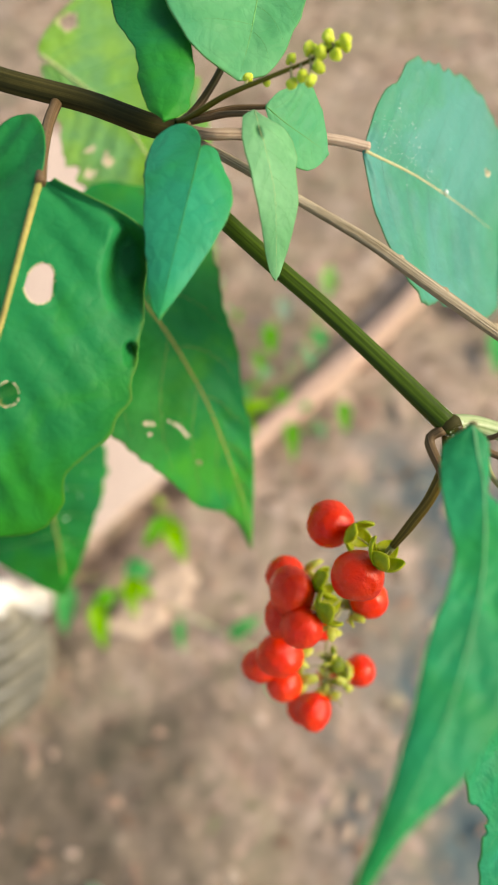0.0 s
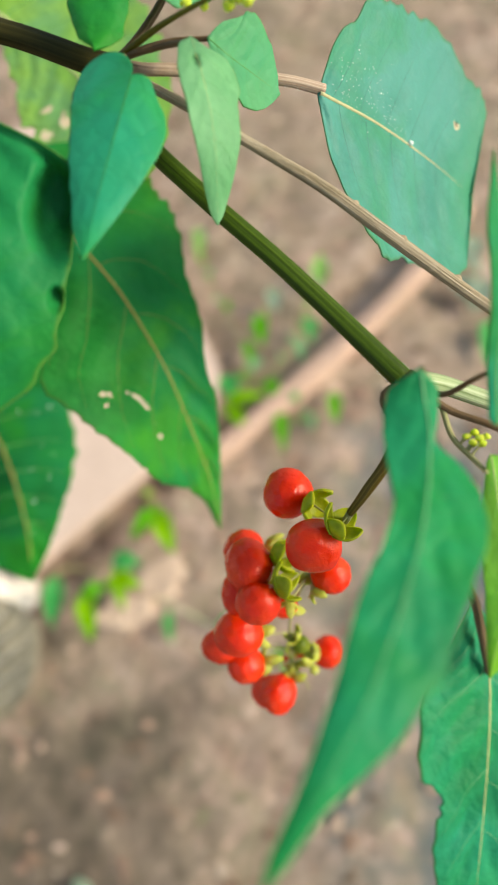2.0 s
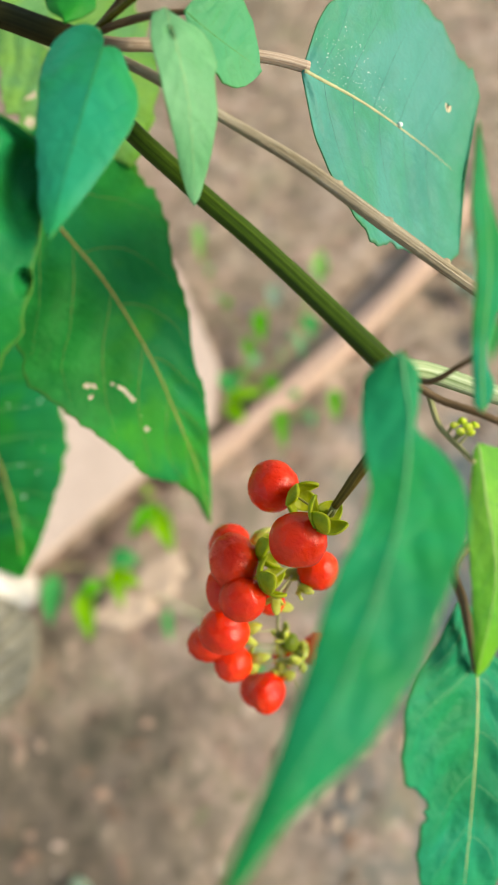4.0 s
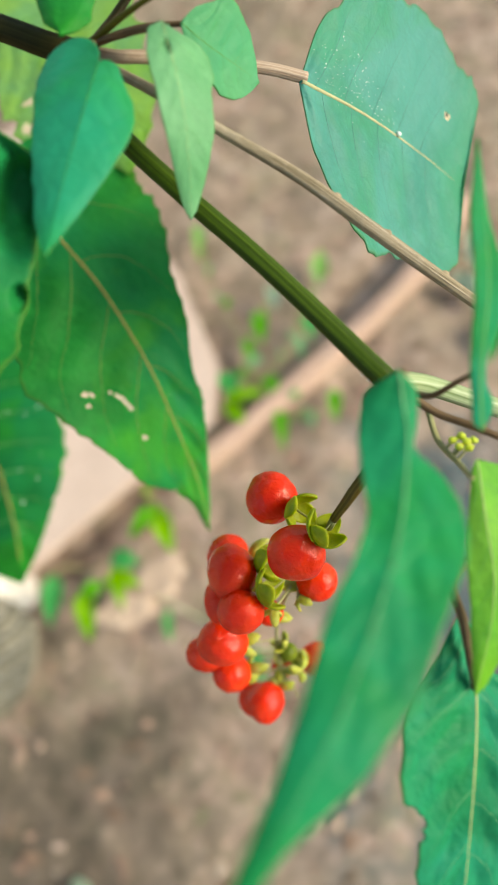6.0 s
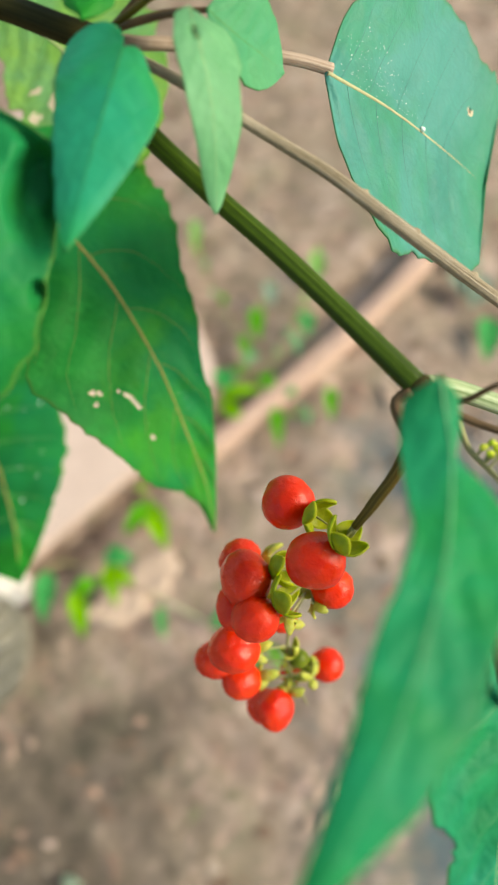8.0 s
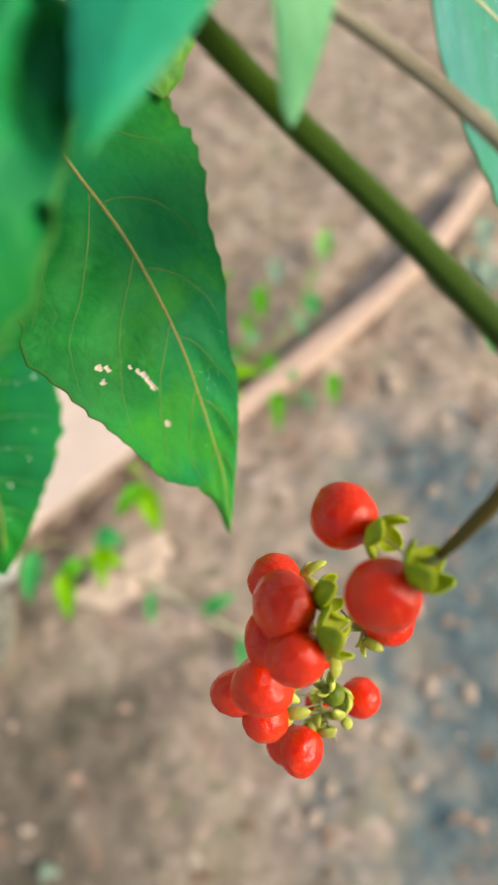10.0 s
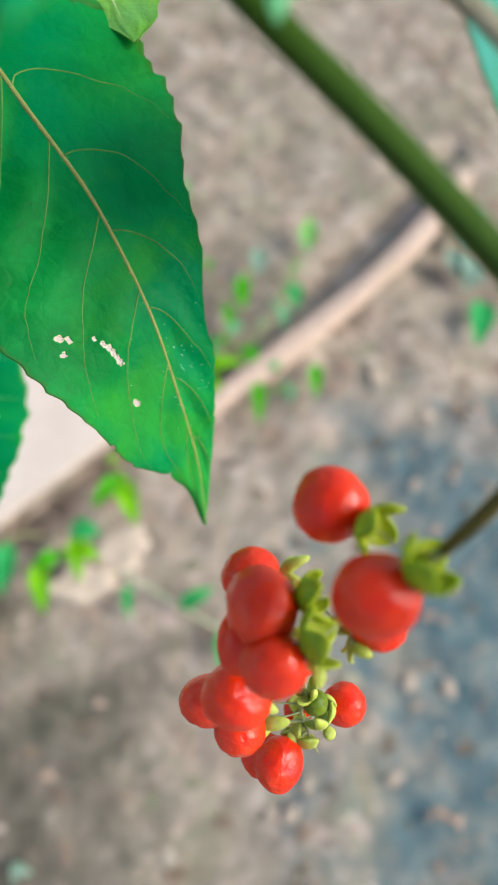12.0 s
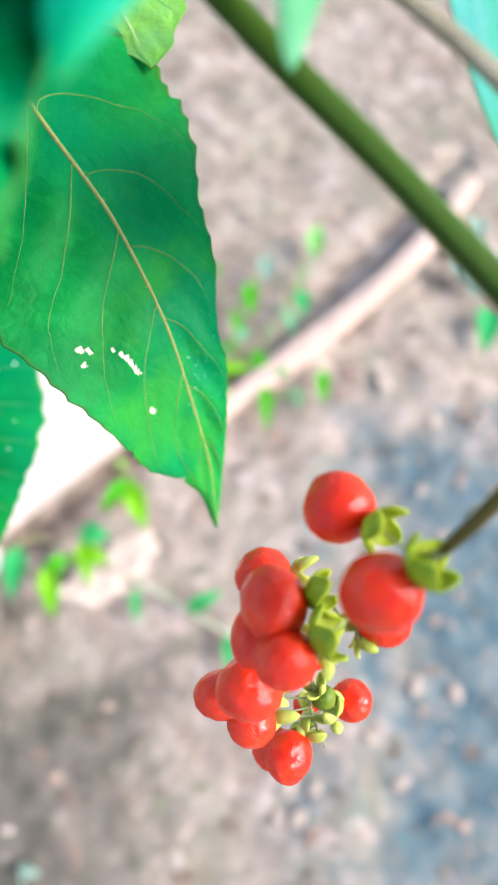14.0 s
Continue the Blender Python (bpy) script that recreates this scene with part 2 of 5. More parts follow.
def soil_material():
    """Trodden reddish soil with moss, and a damp blue-grey spread of old mortar worn into it."""
    n = Nodes("bare_soil")
    at = n.coords()
    broad = n.noise(9, 5, where=at)
    mid = n.noise(30, 6, 0.62, where=at)
    fine = n.noise(190, 5, 0.7, where=at)
    tint = n.ramp(mid, [(0.34, (0.18, 0.12, 0.1)), (0.45, (0.37, 0.265, 0.22)), (0.55, (0.51, 0.38, 0.325)), (0.65, (0.68, 0.53, 0.47))])
    tint = n.mix(n.math("MULTIPLY", n.grey(broad, 0.42, 0.6), 0.4), tint, (0.39, 0.33, 0.27))
    moss = n.grey(n.noise(16, 5, 0.6, where=at, distort=0.6), 0.54, 0.68)
    tint = n.mix(n.math("MULTIPLY", moss, 0.5), tint, (0.2, 0.21, 0.11))
    speckle = n.noise(85, 4, 0.6, where=at)
    tint = n.mix(n.math("MULTIPLY", n.grey(speckle, 0.54, 0.66), 0.35), tint, (0.62, 0.45, 0.38))
    tint = n.mix(n.math("MULTIPLY", n.grey(speckle, 0.46, 0.34), 0.42), tint, (0.15, 0.13, 0.09))
    tint = n.mix(n.math("MULTIPLY", n.grey(fine, 0.55, 0.75), 0.22), tint, (0.5, 0.365, 0.29))
    tint = n.mix(n.math("MULTIPLY", n.grey(fine, 0.42, 0.25), 0.25), tint, (0.14, 0.1, 0.08))
    tint = n.mix(n.math("MULTIPLY", n.grey(n.noise(34, 4, 0.6, where=at, distort=1.2), 0.56, 0.66), 0.55), tint, (0.62, 0.42, 0.36))
    tint = n.mix(n.math("MULTIPLY", n.grey(n.noise(27, 4, 0.6, where=at, distort=0.9), 0.55, 0.66), 0.55), tint, (0.19, 0.19, 0.125))
    patchy = n.grey(n.noise(1.6, 5, 0.6, where=at, distort=0.8), 0.42, 0.64)
    tint = n.mix(n.math("MULTIPLY", patchy, 0.45), tint, (0.19, 0.17, 0.11))
    place = n.add("SeparateXYZ")
    n.put(at, place.inputs[0])
    east = n.math("MULTIPLY", n.math("SUBTRACT", place.outputs[0], 0.055), 7.0)
    north = n.math("MULTIPLY", n.math("SUBTRACT", 0.275, place.outputs[1]), 9.0)
    inland = n.math("MINIMUM", n.math("MINIMUM", n.math("MINIMUM", east, north), n.math("MULTIPLY", n.math("ADD", place.outputs[1], 0.32), 7.0)), n.math("MULTIPLY", n.math("SUBTRACT", 0.42, place.outputs[0]), 9.0))
    ragged = n.math("ADD", inland, n.math("MULTIPLY", n.math("SUBTRACT", n.noise(22, 5, 0.65, where=at), 0.5), 2.6))
    damp = n.math("MULTIPLY", n.grey(ragged, 0.0, 0.75), 0.9)
    # darker grey-brown soil towards the south-west, with a ragged edge
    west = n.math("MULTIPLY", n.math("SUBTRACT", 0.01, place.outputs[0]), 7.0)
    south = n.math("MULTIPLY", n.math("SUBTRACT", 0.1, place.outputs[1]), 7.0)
    dark_southwest = n.math("ADD", n.math("MINIMUM", n.math("MINIMUM", west, south), n.math("MULTIPLY", n.math("MINIMUM", n.math("ADD", place.outputs[0], 0.42), n.math("ADD", place.outputs[1], 0.36)), 6.0)), n.math("MULTIPLY", n.math("SUBTRACT", n.noise(18, 5, 0.65, where=at), 0.5), 2.4))
    tint = n.mix(n.math("MULTIPLY", n.grey(dark_southwest, -0.3, 0.6), 0.85), tint, n.mix(n.grey(mid, 0.35, 0.65), (0.045, 0.042, 0.031), (0.14, 0.112, 0.088)))
    mortar = n.ramp(n.noise(36, 6, 0.65, where=at), [(0.3, (0.022, 0.06, 0.08)), (0.45, (0.045, 0.095, 0.118)), (0.58, (0.1, 0.135, 0.142)), (0.74, (0.27, 0.205, 0.17))])
    tint = n.mix(damp, tint, mortar)
    normal = n.bump(mid, 0.45, 0.01)
    normal = n.bump(fine, 0.45, 0.003, normal)
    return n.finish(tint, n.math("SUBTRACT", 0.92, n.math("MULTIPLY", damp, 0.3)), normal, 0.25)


SOIL = soil_material()


def wood_material():
    n = Nodes("bleached_wood")
    stretch = n.add("Mapping")
    n.put(n.coords("UV"), stretch.inputs["Vector"])
    stretch.inputs["Scale"].default_value = (1.5, 26.0, 1.0)
    grain = n.noise(3.0, 6, 0.6, where=stretch.outputs[0])
    tint = n.ramp(grain, [(0.3, (0.4, 0.255, 0.205)), (0.5, (0.56, 0.385, 0.315)), (0.7, (0.62, 0.46, 0.38))])
    tint = n.mix(n.math("MULTIPLY", n.grey(n.noise(30, 5), 0.5, 0.7), 0.4), tint, (0.45, 0.33, 0.24))
    return n.finish(tint, 0.75, n.bump(grain, 0.5, 0.002), 0.3)


WOOD = wood_material()


def stone_material(name, a, b):
    n = Nodes(name)
    tint = n.mix(n.grey(n.noise(45, 6, 0.65), 0.3, 0.7), a, b)
    tint = n.mix(n.math("MULTIPLY", n.grey(n.noise(320, 4), 0.5, 0.75), 0.4), tint, tuple(0.55 * x for x in a))
    return n.finish(tint, 0.85, n.bump(n.noise(240, 6), 0.6, 0.002), 0.3)


SLAB = stone_material("pale_board", (0.53, 0.41, 0.36), (0.61, 0.485, 0.43))
STONE = stone_material("pale_clod", (0.54, 0.42, 0.345), (0.42, 0.31, 0.25))
WHITE = stone_material("whitewashed_stone", (0.78, 0.74, 0.7), (0.85, 0.82, 0.78))


def litter_material():
    n = Nodes("grit")
    geometry = n.add("NewGeometry")
    tint = n.ramp(geometry.outputs["Random Per Island"], [(0.0, (0.13, 0.09, 0.07)), (0.3, (0.3, 0.2, 0.15)), (0.6, (0.3, 0.205, 0.165)), (0.85, (0.32, 0.225, 0.175)), (1.0, (0.38, 0.28, 0.23))])
    return n.finish(tint, 0.85, n.bump(n.noise(500, 4), 0.5, 0.001), 0.3)


GRIT = litter_material()


def flake_material():
    n = Nodes("rotted_leaf")
    geometry = n.add("NewGeometry")
    tint = n.ramp(geometry.outputs["Random Per Island"], [(0.0, (0.1, 0.075, 0.05)), (0.3, (0.2, 0.13, 0.095)), (0.5, (0.28, 0.18, 0.14)), (0.75, (0.34, 0.225, 0.178)), (0.88, (0.15, 0.15, 0.09)), (1.0, (0.56, 0.42, 0.36))])
    return n.finish(tint, 0.8, n.bump(n.noise(600, 4), 0.5, 0.0008), 0.3)


FLAKES = flake_material()

# ---- builders ----


def curve(points, count):
    """A smooth curve through the points, as count places at even steps."""
    p = np.array(points, float)
    p = np.vstack([2 * p[0] - p[1], p, 2 * p[-1] - p[-2]])
    u = np.linspace(0, 1, 40, endpoint=False)[:, None]
    fine = []
    for a, b, c, d in zip(p[:-3], p[1:-2], p[2:-1], p[3:]):
        fine.append(0.5 * (2 * b + (c - a) * u + (2 * a - 5 * b + 4 * c - d) * u**2 + (3 * b - a - 3 * c + d) * u**3))
    fine = np.vstack(fine + [p[-2:-1]])
    run = np.r_[0, np.cumsum(np.linalg.norm(np.diff(fine, axis=0), axis=1))]
    at = np.linspace(0, run[-1], count)
    return np.stack([np.interp(at, run, fine[:, k]) for k in range(3)], 1)


def unit(v):
    return v / np.maximum(np.linalg.norm(v, axis=-1, keepdims=True), 1e-9)


def solid(name, verts, faces, material, parent=None, label="", smooth=True, uvs=None, extra=None):
    """One mesh object, from places in millimetres. extra: a second material with the numbers of the faces that take it."""
    mesh = bpy.data.meshes.new(name)
    mesh.from_pydata([tuple(v) for v in np.asarray(verts, float) * MM], [], [tuple(int(i) for i in f) for f in faces])
    mesh.materials.append(material)
    mesh.polygons.foreach_set("use_smooth", [smooth] * len(mesh.polygons))
    if uvs is not None:
        layer = mesh.uv_layers.new(name="UVMap")
        index = np.zeros(len(mesh.loops), int)
        mesh.loops.foreach_get("vertex_index", index)
        layer.data.foreach_set("uv", np.asarray(uvs, float)[index].ravel())
    if extra is not None:
        mesh.materials.append(extra[0])
        slots = np.zeros(len(mesh.polygons), int)
        slots[np.asarray(extra[1], int)] = 1
        mesh.polygons.foreach_set("material_index", slots)
    mesh.update()
    ob = new(name, mesh)
    if parent is not None:
        ob.parent = parent
        ob.matrix_parent_inverse = parent.matrix_world.inverted()
    if label:
        ob["label"] = label
    return ob


def thing(name, at, label, category, group="", kind=""):
    ob = new(name)
    ob.empty_display_size = 0.01
    ob.matrix_world = Matrix.Translation(Vector(at) * MM)
    return tagged(ob, label, category, group, kind)


def tube_data(points, radii, sides=14, ridges=0, ridge=0.0, count=None):
    count = count or max(6, 10 * len(points))
    c = curve(points, count)
    r = np.interp(np.linspace(0, 1, count), np.linspace(0, 1, len(radii)), radii)
    t = unit(np.gradient(c, axis=0))
    up = np.array([0.31, 0.2, 0.93])
    a = unit(np.cross(t, up))
    b = np.cross(t, a)
    turn = np.linspace(0, 2 * np.pi, sides, endpoint=False)
    shape = 1 + ridge * np.cos(ridges * turn) if ridges else np.ones(sides)
    rings = c[:, None] + r[:, None, None] * shape[None, :, None] * (np.cos(turn)[None, :, None] * a[:, None] + np.sin(turn)[None, :, None] * b[:, None])
    verts = np.vstack([rings.reshape(-1, 3), c[:1], c[-1:]])
    faces = []
    for i in range(count - 1):
        for k in range(sides):
            j = (k + 1) % sides
            faces.append((i * sides + k, i * sides + j, (i + 1) * sides + j, (i + 1) * sides + k))
    last = (count - 1) * sides
    for k in range(sides):
        j = (k + 1) % sides
        faces.append((j, k, count * sides))
        faces.append((last + k, last + j, count * sides + 1))
    run = np.linalg.norm(np.diff(c, axis=0), axis=1).sum()
    uvs = np.array([(np.abs(k / sides - 0.5) * 2, i / count * run * 0.1) for i in range(count) for k in range(sides)] + [(0, 0), (0, 0)])
    return verts, faces, uvs


def tube(name, points, radii, material, parent=None, label="", **more):
    verts, faces, uvs = tube_data(points, radii, **more)
    return solid(name, verts, faces, material, parent, label, uvs=uvs)


STATIONS = [0, 0.03, 0.08, 0.16, 0.25, 0.35, 0.45, 0.55, 0.65, 0.75, 0.84, 0.92, 0.97, 1]


def leaf(parent, rib, left, right, left_widths, right_widths, material, label="", teeth=22, tooth=0.05, tooth_left=None, curl=0.0, ripple=0.25, wave=0.012, holes=(), veins=6,
         sweep=0.2, lean_left=1.0, lobe=(0.0, 0.0), patches=(), rib_radius=0.35, rib_material=RIB, vein_material=RIB_GREEN, vein_radius=0.09, steps=130, half=20, seed=0, thick=0.16, name="leaf", quilt=0.25, dents=(), dent_way=(0, 0, -1)):
    """A leaf blade along its midrib. left and right: which way its two halves spread; widths: theirs in millimetres, from base to tip.
    holes: (along, across, half length, half width), both in millimetres for the last two; dents: the same and a depth, along dent_way."""
    rng = np.random.default_rng(seed)
    s = np.linspace(0, 1, steps + 1)
    mid = curve(rib, steps + 1)
    length = np.linalg.norm(np.diff(mid, axis=0), axis=1).sum()
    along = unit(np.gradient(mid, axis=0))
    phase = rng.uniform(0, 6, 4)
    sides = []
    for way, widths, lean, bite in ((left, left_widths, 0.0, tooth if tooth_left is None else tooth_left), (right, right_widths, 0.4, tooth)):
        way = np.array(way, float)[None] - along * (along @ np.array(way, float))[:, None]
        w = np.interp(s, STATIONS if len(widths) == len(STATIONS) else np.linspace(0, 1, len(widths)), widths)
        k = max(1, round(steps * 0.012))
        w = np.convolve(np.pad(w, k, mode="edge"), np.ones(2 * k + 1) / (2 * k + 1), "valid")
        w[0], w[-1] = w[0] if any(lobe) else 0.02, 0.02
        beat = s * teeth * (1 + 0.06 * np.sin(7 * s + phase[0])) + lean
        saw = np.sin(np.pi * (beat % 1) ** 1.4)
        size = rng.uniform(0.1, 1.0, teeth + 6)[beat.astype(int)]
        wander = 0.6 * np.sin(s * 11 + phase[2]) + 0.4 * np.sin(s * 27 + phase[1]) + 0.3 * np.sin(s * 58 + phase[0])
        w = w * (1 - bite * saw * size * 1.5 + wave * wander)
        sides.append((unit(way), np.maximum(w, 0.02)))
    v = np.linspace(-1, 1, 2 * half + 1)
    face_up = unit(np.cross(along, sides[1][0] - sides[0][0]))

    def surface(si, vi):
        """The place at si along and vi across (-1 to 1)."""
        k = np.clip(np.asarray(si) * steps, 0, steps)
        lo = np.minimum(k.astype(int), steps - 1)
        f = (k - lo)[..., None]
        pick = lambda a: a[lo] * (1 - f) + a[lo + 1] * f
        is_right = (np.asarray(vi) > 0)[..., None]
        way = np.where(is_right, pick(sides[1][0]), pick(sides[0][0]))
        w = np.where(is_right, pick(sides[1][1][:, None]), pick(sides[0][1][:, None]))
        x = np.abs(np.asarray(vi))[..., None]
        vein_wave = np.cos(2 * np.pi * veins * (np.asarray(si)[..., None] - sweep * x**1.3) / 0.78)
        lift = curl * w * x**2 + ripple * np.sin(9 * np.asarray(si)[..., None] + phase[3] + 2 * x) * x**2 - quilt * (0.5 + 0.5 * vein_wave) * np.minimum(1, 3 * x) * (1 - x) * np.minimum(1, w / 6)
        sunk = 0 * x
        for ds, dv, dl, dw, deep in dents:
            far = ((np.asarray(si)[..., None] - ds) * length / dl) ** 2 + ((np.asarray(vi)[..., None] - dv) * w / dw) ** 2
            sunk = sunk + deep * np.exp(-(far**2))
        back = np.where(is_right, lobe[1], lobe[0]) * np.clip(1 - np.asarray(si)[..., None] / 0.3, 0, 1) ** 2 * np.sqrt(np.clip(1 - (2 * x - 1) ** 2, 0, 1))
        return pick(mid) + way * w * x + pick(face_up) * lift - pick(along) * back + unit(np.array(dent_way, float)) * sunk

    ss, vv = np.meshgrid(s, v, indexing="ij")
    top = surface(ss, vv)
    normal = unit(np.cross(np.gradient(top, axis=0), np.gradient(top, axis=1)))
    cols = 2 * half + 1
    keep, dry = [], []
    width_at = np.where(vv > 0, sides[1][1][:, None], sides[0][1][:, None])
    gone = np.zeros(ss.shape, bool)
    rim = np.zeros(ss.shape, bool)
    for hs, hv, hl, hw in holes:
        ds, dv = (ss - hs) * length, (vv - hv) * width_at
        angle = np.arctan2(dv, ds)
        wob = 1 + (0.07 * np.sin(3 * angle + hs * 40) + 0.05 * np.sin(5 * angle + hs * 90)) * (0.3 if hl > 1 else 1)
        d = np.hypot(ds / hl, dv / hw) / wob
        gone |= d < 1
        rim |= (d < 1 + 0.03 / min(hl, hw)) & (abs(hv) < 0.9)
    for hs, hv, hl, hw in patches:
        ds, dv = (ss - hs) * length, (vv - hv) * width_at
        angle = np.arctan2(dv, ds)
        rim |= np.hypot(ds / hl, dv / hw) < 1 + 0.25 * np.sin(3 * angle + hs * 40) + 0.15 * np.sin(7 * angle + hs * 90)
    for i in range(steps):
        for k in range(cols - 1):
            quad = (slice(i, i + 2), slice(k, k + 2))
            if gone[quad].sum() >= 2:
                continue
            keep.append((i * cols + k, (i + 1) * cols + k, (i + 1) * cols + k + 1, i * cols + k + 1))
            dry.append(rim[quad].any())
    count = (steps + 1) * cols
    flat, norm = top.reshape(-1, 3), normal.reshape(-1, 3)
    verts = np.vstack([flat + norm * thick / 2, flat - norm * thick / 2])
    faces = keep + [tuple(count + i for i in reversed(f)) for f in keep]
    edges = {}
    for f in keep:
        for a, b in zip(f, f[1:] + f[:1]):
            if (b, a) in edges:
                del edges[(b, a)]
            else:
                edges[(a, b)] = True
    faces += [(b, a, count + a, count + b) for a, b in edges]
    dried = [i for i, d in enumerate(dry) if d]
    dried += [len(keep) + i for i in dried]
    uvs = np.stack([ss.ravel(), 0.5 + 0.5 * vv.ravel()], 1)
    ob = solid(name, verts, faces, material, parent, label, uvs=np.vstack([uvs, uvs]), extra=(DRY_EDGE, dried) if dried else None)
    eye_side = 1.0 if norm.mean(0) @ np.array([0, -0.45, 0.89]) > 0 else -1.0
    if rib_radius:
        line = mid[:-2] + eye_side * unit(normal[:-2, half]) * (thick / 2 - 0.3 * rib_radius)
        tube("midrib", line[:: max(1, steps // 14)], [rib_radius, 0.66 * rib_radius, 0.3 * rib_radius], rib_material, ob, sides=8, count=60)
    for side in (-1, 1):
        for i in range(veins if vein_radius else 0):
            start = 0.06 + 0.78 * (i + (0.25 if side > 0 else 0.0)) / veins
            x = np.linspace(0.0, 0.93, 18)
            si = np.minimum(start + sweep * (lean_left if side < 0 else 1.0) * x ** (1.1 if side < 0 else 1.6), 0.985)
            x = x[si < 0.98]
            if len(x) < 5:
                continue
            si = si[si < 0.98]
            place = surface(si, side * x)
            nrm = norm.reshape(steps + 1, cols, 3)[(si * steps).astype(int), np.clip((half + side * x * half).astype(int), 0, cols - 1)]
            if gone[(si * steps).astype(int), np.clip((half + side * x * half).astype(int), 0, cols - 1)].any():
                continue
            tube("side_vein", place + eye_side * nrm * (thick / 2 - 0.2 * vein_radius), [vein_radius, 0.7 * vein_radius, 0.25 * vein_radius], vein_material, ob, sides=6, count=24)
    return ob, surface


def ball_data(centre, radius, seed=0, dents=0.05, rows=18, sides=28, squash=(1, 1, 1), wrinkle=0.0):
    """A slightly uneven ball."""
    rng = np.random.default_rng(seed)
    waves = [(unit(rng.normal(size=3)), rng.uniform(2, 5), rng.uniform(0, 6)) for _ in range(6)]
    verts = [(0, 0, 1)]
    for i in range(1, rows):
        a = np.pi * i / rows
        verts += [(np.sin(a) * np.cos(b), np.sin(a) * np.sin(b), np.cos(a)) for b in np.linspace(0, 2 * np.pi, sides, endpoint=False)]
    verts.append((0, 0, -1))
    d = np.array(verts)
    size = 1 + dents * sum(np.sin(k * (d @ w) + p) for w, k, p in waves) / 3
    if wrinkle:
        fine = [(unit(rng.normal(size=3)), rng.uniform(9, 17), rng.uniform(0, 6)) for _ in range(9)]
        size = size + wrinkle * sum(np.sin(k * (d @ w) + p) for w, k, p in fine) / 3
    faces = [(0, 1 + k, 1 + (k + 1) % sides) for k in range(sides)]
    for i in range(rows - 2):
        for k in range(sides):
            j = (k + 1) % sides
            a, b = 1 + i * sides, 1 + (i + 1) * sides
            faces.append((a + k, b + k, b + j, a + j))
    end = len(verts) - 1
    faces += [(end, end - sides + (k + 1) % sides, end - sides + k) for k in range(sides)]
    return d * size[:, None] * radius * np.array(squash) + np.array(centre), faces


def frame_of(way):
    w = unit(np.array(way, float))
    a = unit(np.cross(w, [0.3, 0.9, 0.2]))
    return w, a, np.cross(w, a)


def petal_data(origin, way, out, length, width, cup=0.35, thick=0.22, rows=10, half=5):
    """A cupped, pointed sepal, from its foot along way, bulging towards out."""
    w = unit(np.array(way, float))
    o = np.array(out, float)
    o = unit(o - w * (o @ w))
    side = np.cross(w, o)
    s = np.linspace(0, 1, rows + 1)
    wide = width * (np.sin(np.pi * (0.2 + 0.62 * s)) ** 0.6) * np.sqrt(np.clip(1.02 - s**3, 0, 1))
    verts = []
    for layer in (0, 1):
        for i, si in enumerate(s):
            for x in np.linspace(-1, 1, 2 * half + 1):
                p = np.array(origin) + w * length * si + side * wide[i] * x + o * (cup * length * (np.sin(np.pi * 0.8 * si) - 0.9 * x * x * wide[i] / width * 0.5)) - o * layer * thick
                verts.append(p)
    cols = 2 * half + 1
    count = (rows + 1) * cols
    faces = []
    for i in range(rows):
        for k in range(cols - 1):
            q = (i * cols + k, i * cols + k + 1, (i + 1) * cols + k + 1, (i + 1) * cols + k)
            faces += [q, tuple(count + j for j in reversed(q))]
    ring = [k for k in range(cols)] + [(i + 1) * cols - 1 for i in range(1, rows + 1)] + [rows * cols + k for k in range(cols - 2, -1, -1)] + [i * cols for i in range(rows - 1, 0, -1)]
    for a, b in zip(ring, ring[1:] + ring[:1]):
        faces.append((b, a, count + a, count + b))
    return verts, faces


def berry(parent, centre, radius, foot, seed, sepals=4, sepal_size=1.0, material=None, scar=None, squash=(1, 1, 1), label=""):
    """A ripe berry with its stalk from foot and its turned-back sepals."""
    centre, foot = np.array(centre, float), np.array(foot, float)
    verts, faces = ball_data(centre, radius, seed, dents=0.05, squash=squash, rows=48, sides=72, wrinkle=0.013)
    ob = solid("berry", verts, faces, material or BERRY, parent, label)
    w, a, b = frame_of(foot - centre)
    seat = centre + w * radius * 0.93
    near = curve(RACHIS[4:], 80)
    root = near[np.argmin(np.linalg.norm(near - foot, axis=1))]
    bend = seat + w * min(1.2, 0.6 * np.linalg.norm(foot - seat))
    tube("stalk", [seat - w * 0.3, bend, root], [0.18, 0.1, 0.11], STALK, ob, sides=8, count=14)
    rng = np.random.default_rng(seed + 50)
    for k in range(sepals):
        turn = 2 * np.pi * (k + rng.uniform(-0.12, 0.12)) / sepals + seed
        spread = a * np.cos(turn) + b * np.sin(turn)
        way = spread * rng.uniform(0.2, 0.62) + w * rng.uniform(0.6, 0.85)
        verts, faces = petal_data(seat + spread * 0.4 + w * 0.1, way, spread * 0.7 - w * 0.3, rng.uniform(2.8, 3.5) * sepal_size, rng.uniform(1.15, 1.4) * sepal_size * (1.0 if sepal_size > 0.95 else 0.75), cup=0.26, thick=0.28)
        solid("sepal", verts, faces, SEPAL if sepal_size > 0.95 else SEPAL_PALE, ob)
    if scar is not None:
        at = centre + unit(np.array(scar, float)) * radius * 0.94
        verts, faces = ball_data(at, 0.14, seed, rows=6, sides=8)
        solid("style_scar", verts, faces, DOT, ob)
    return ob


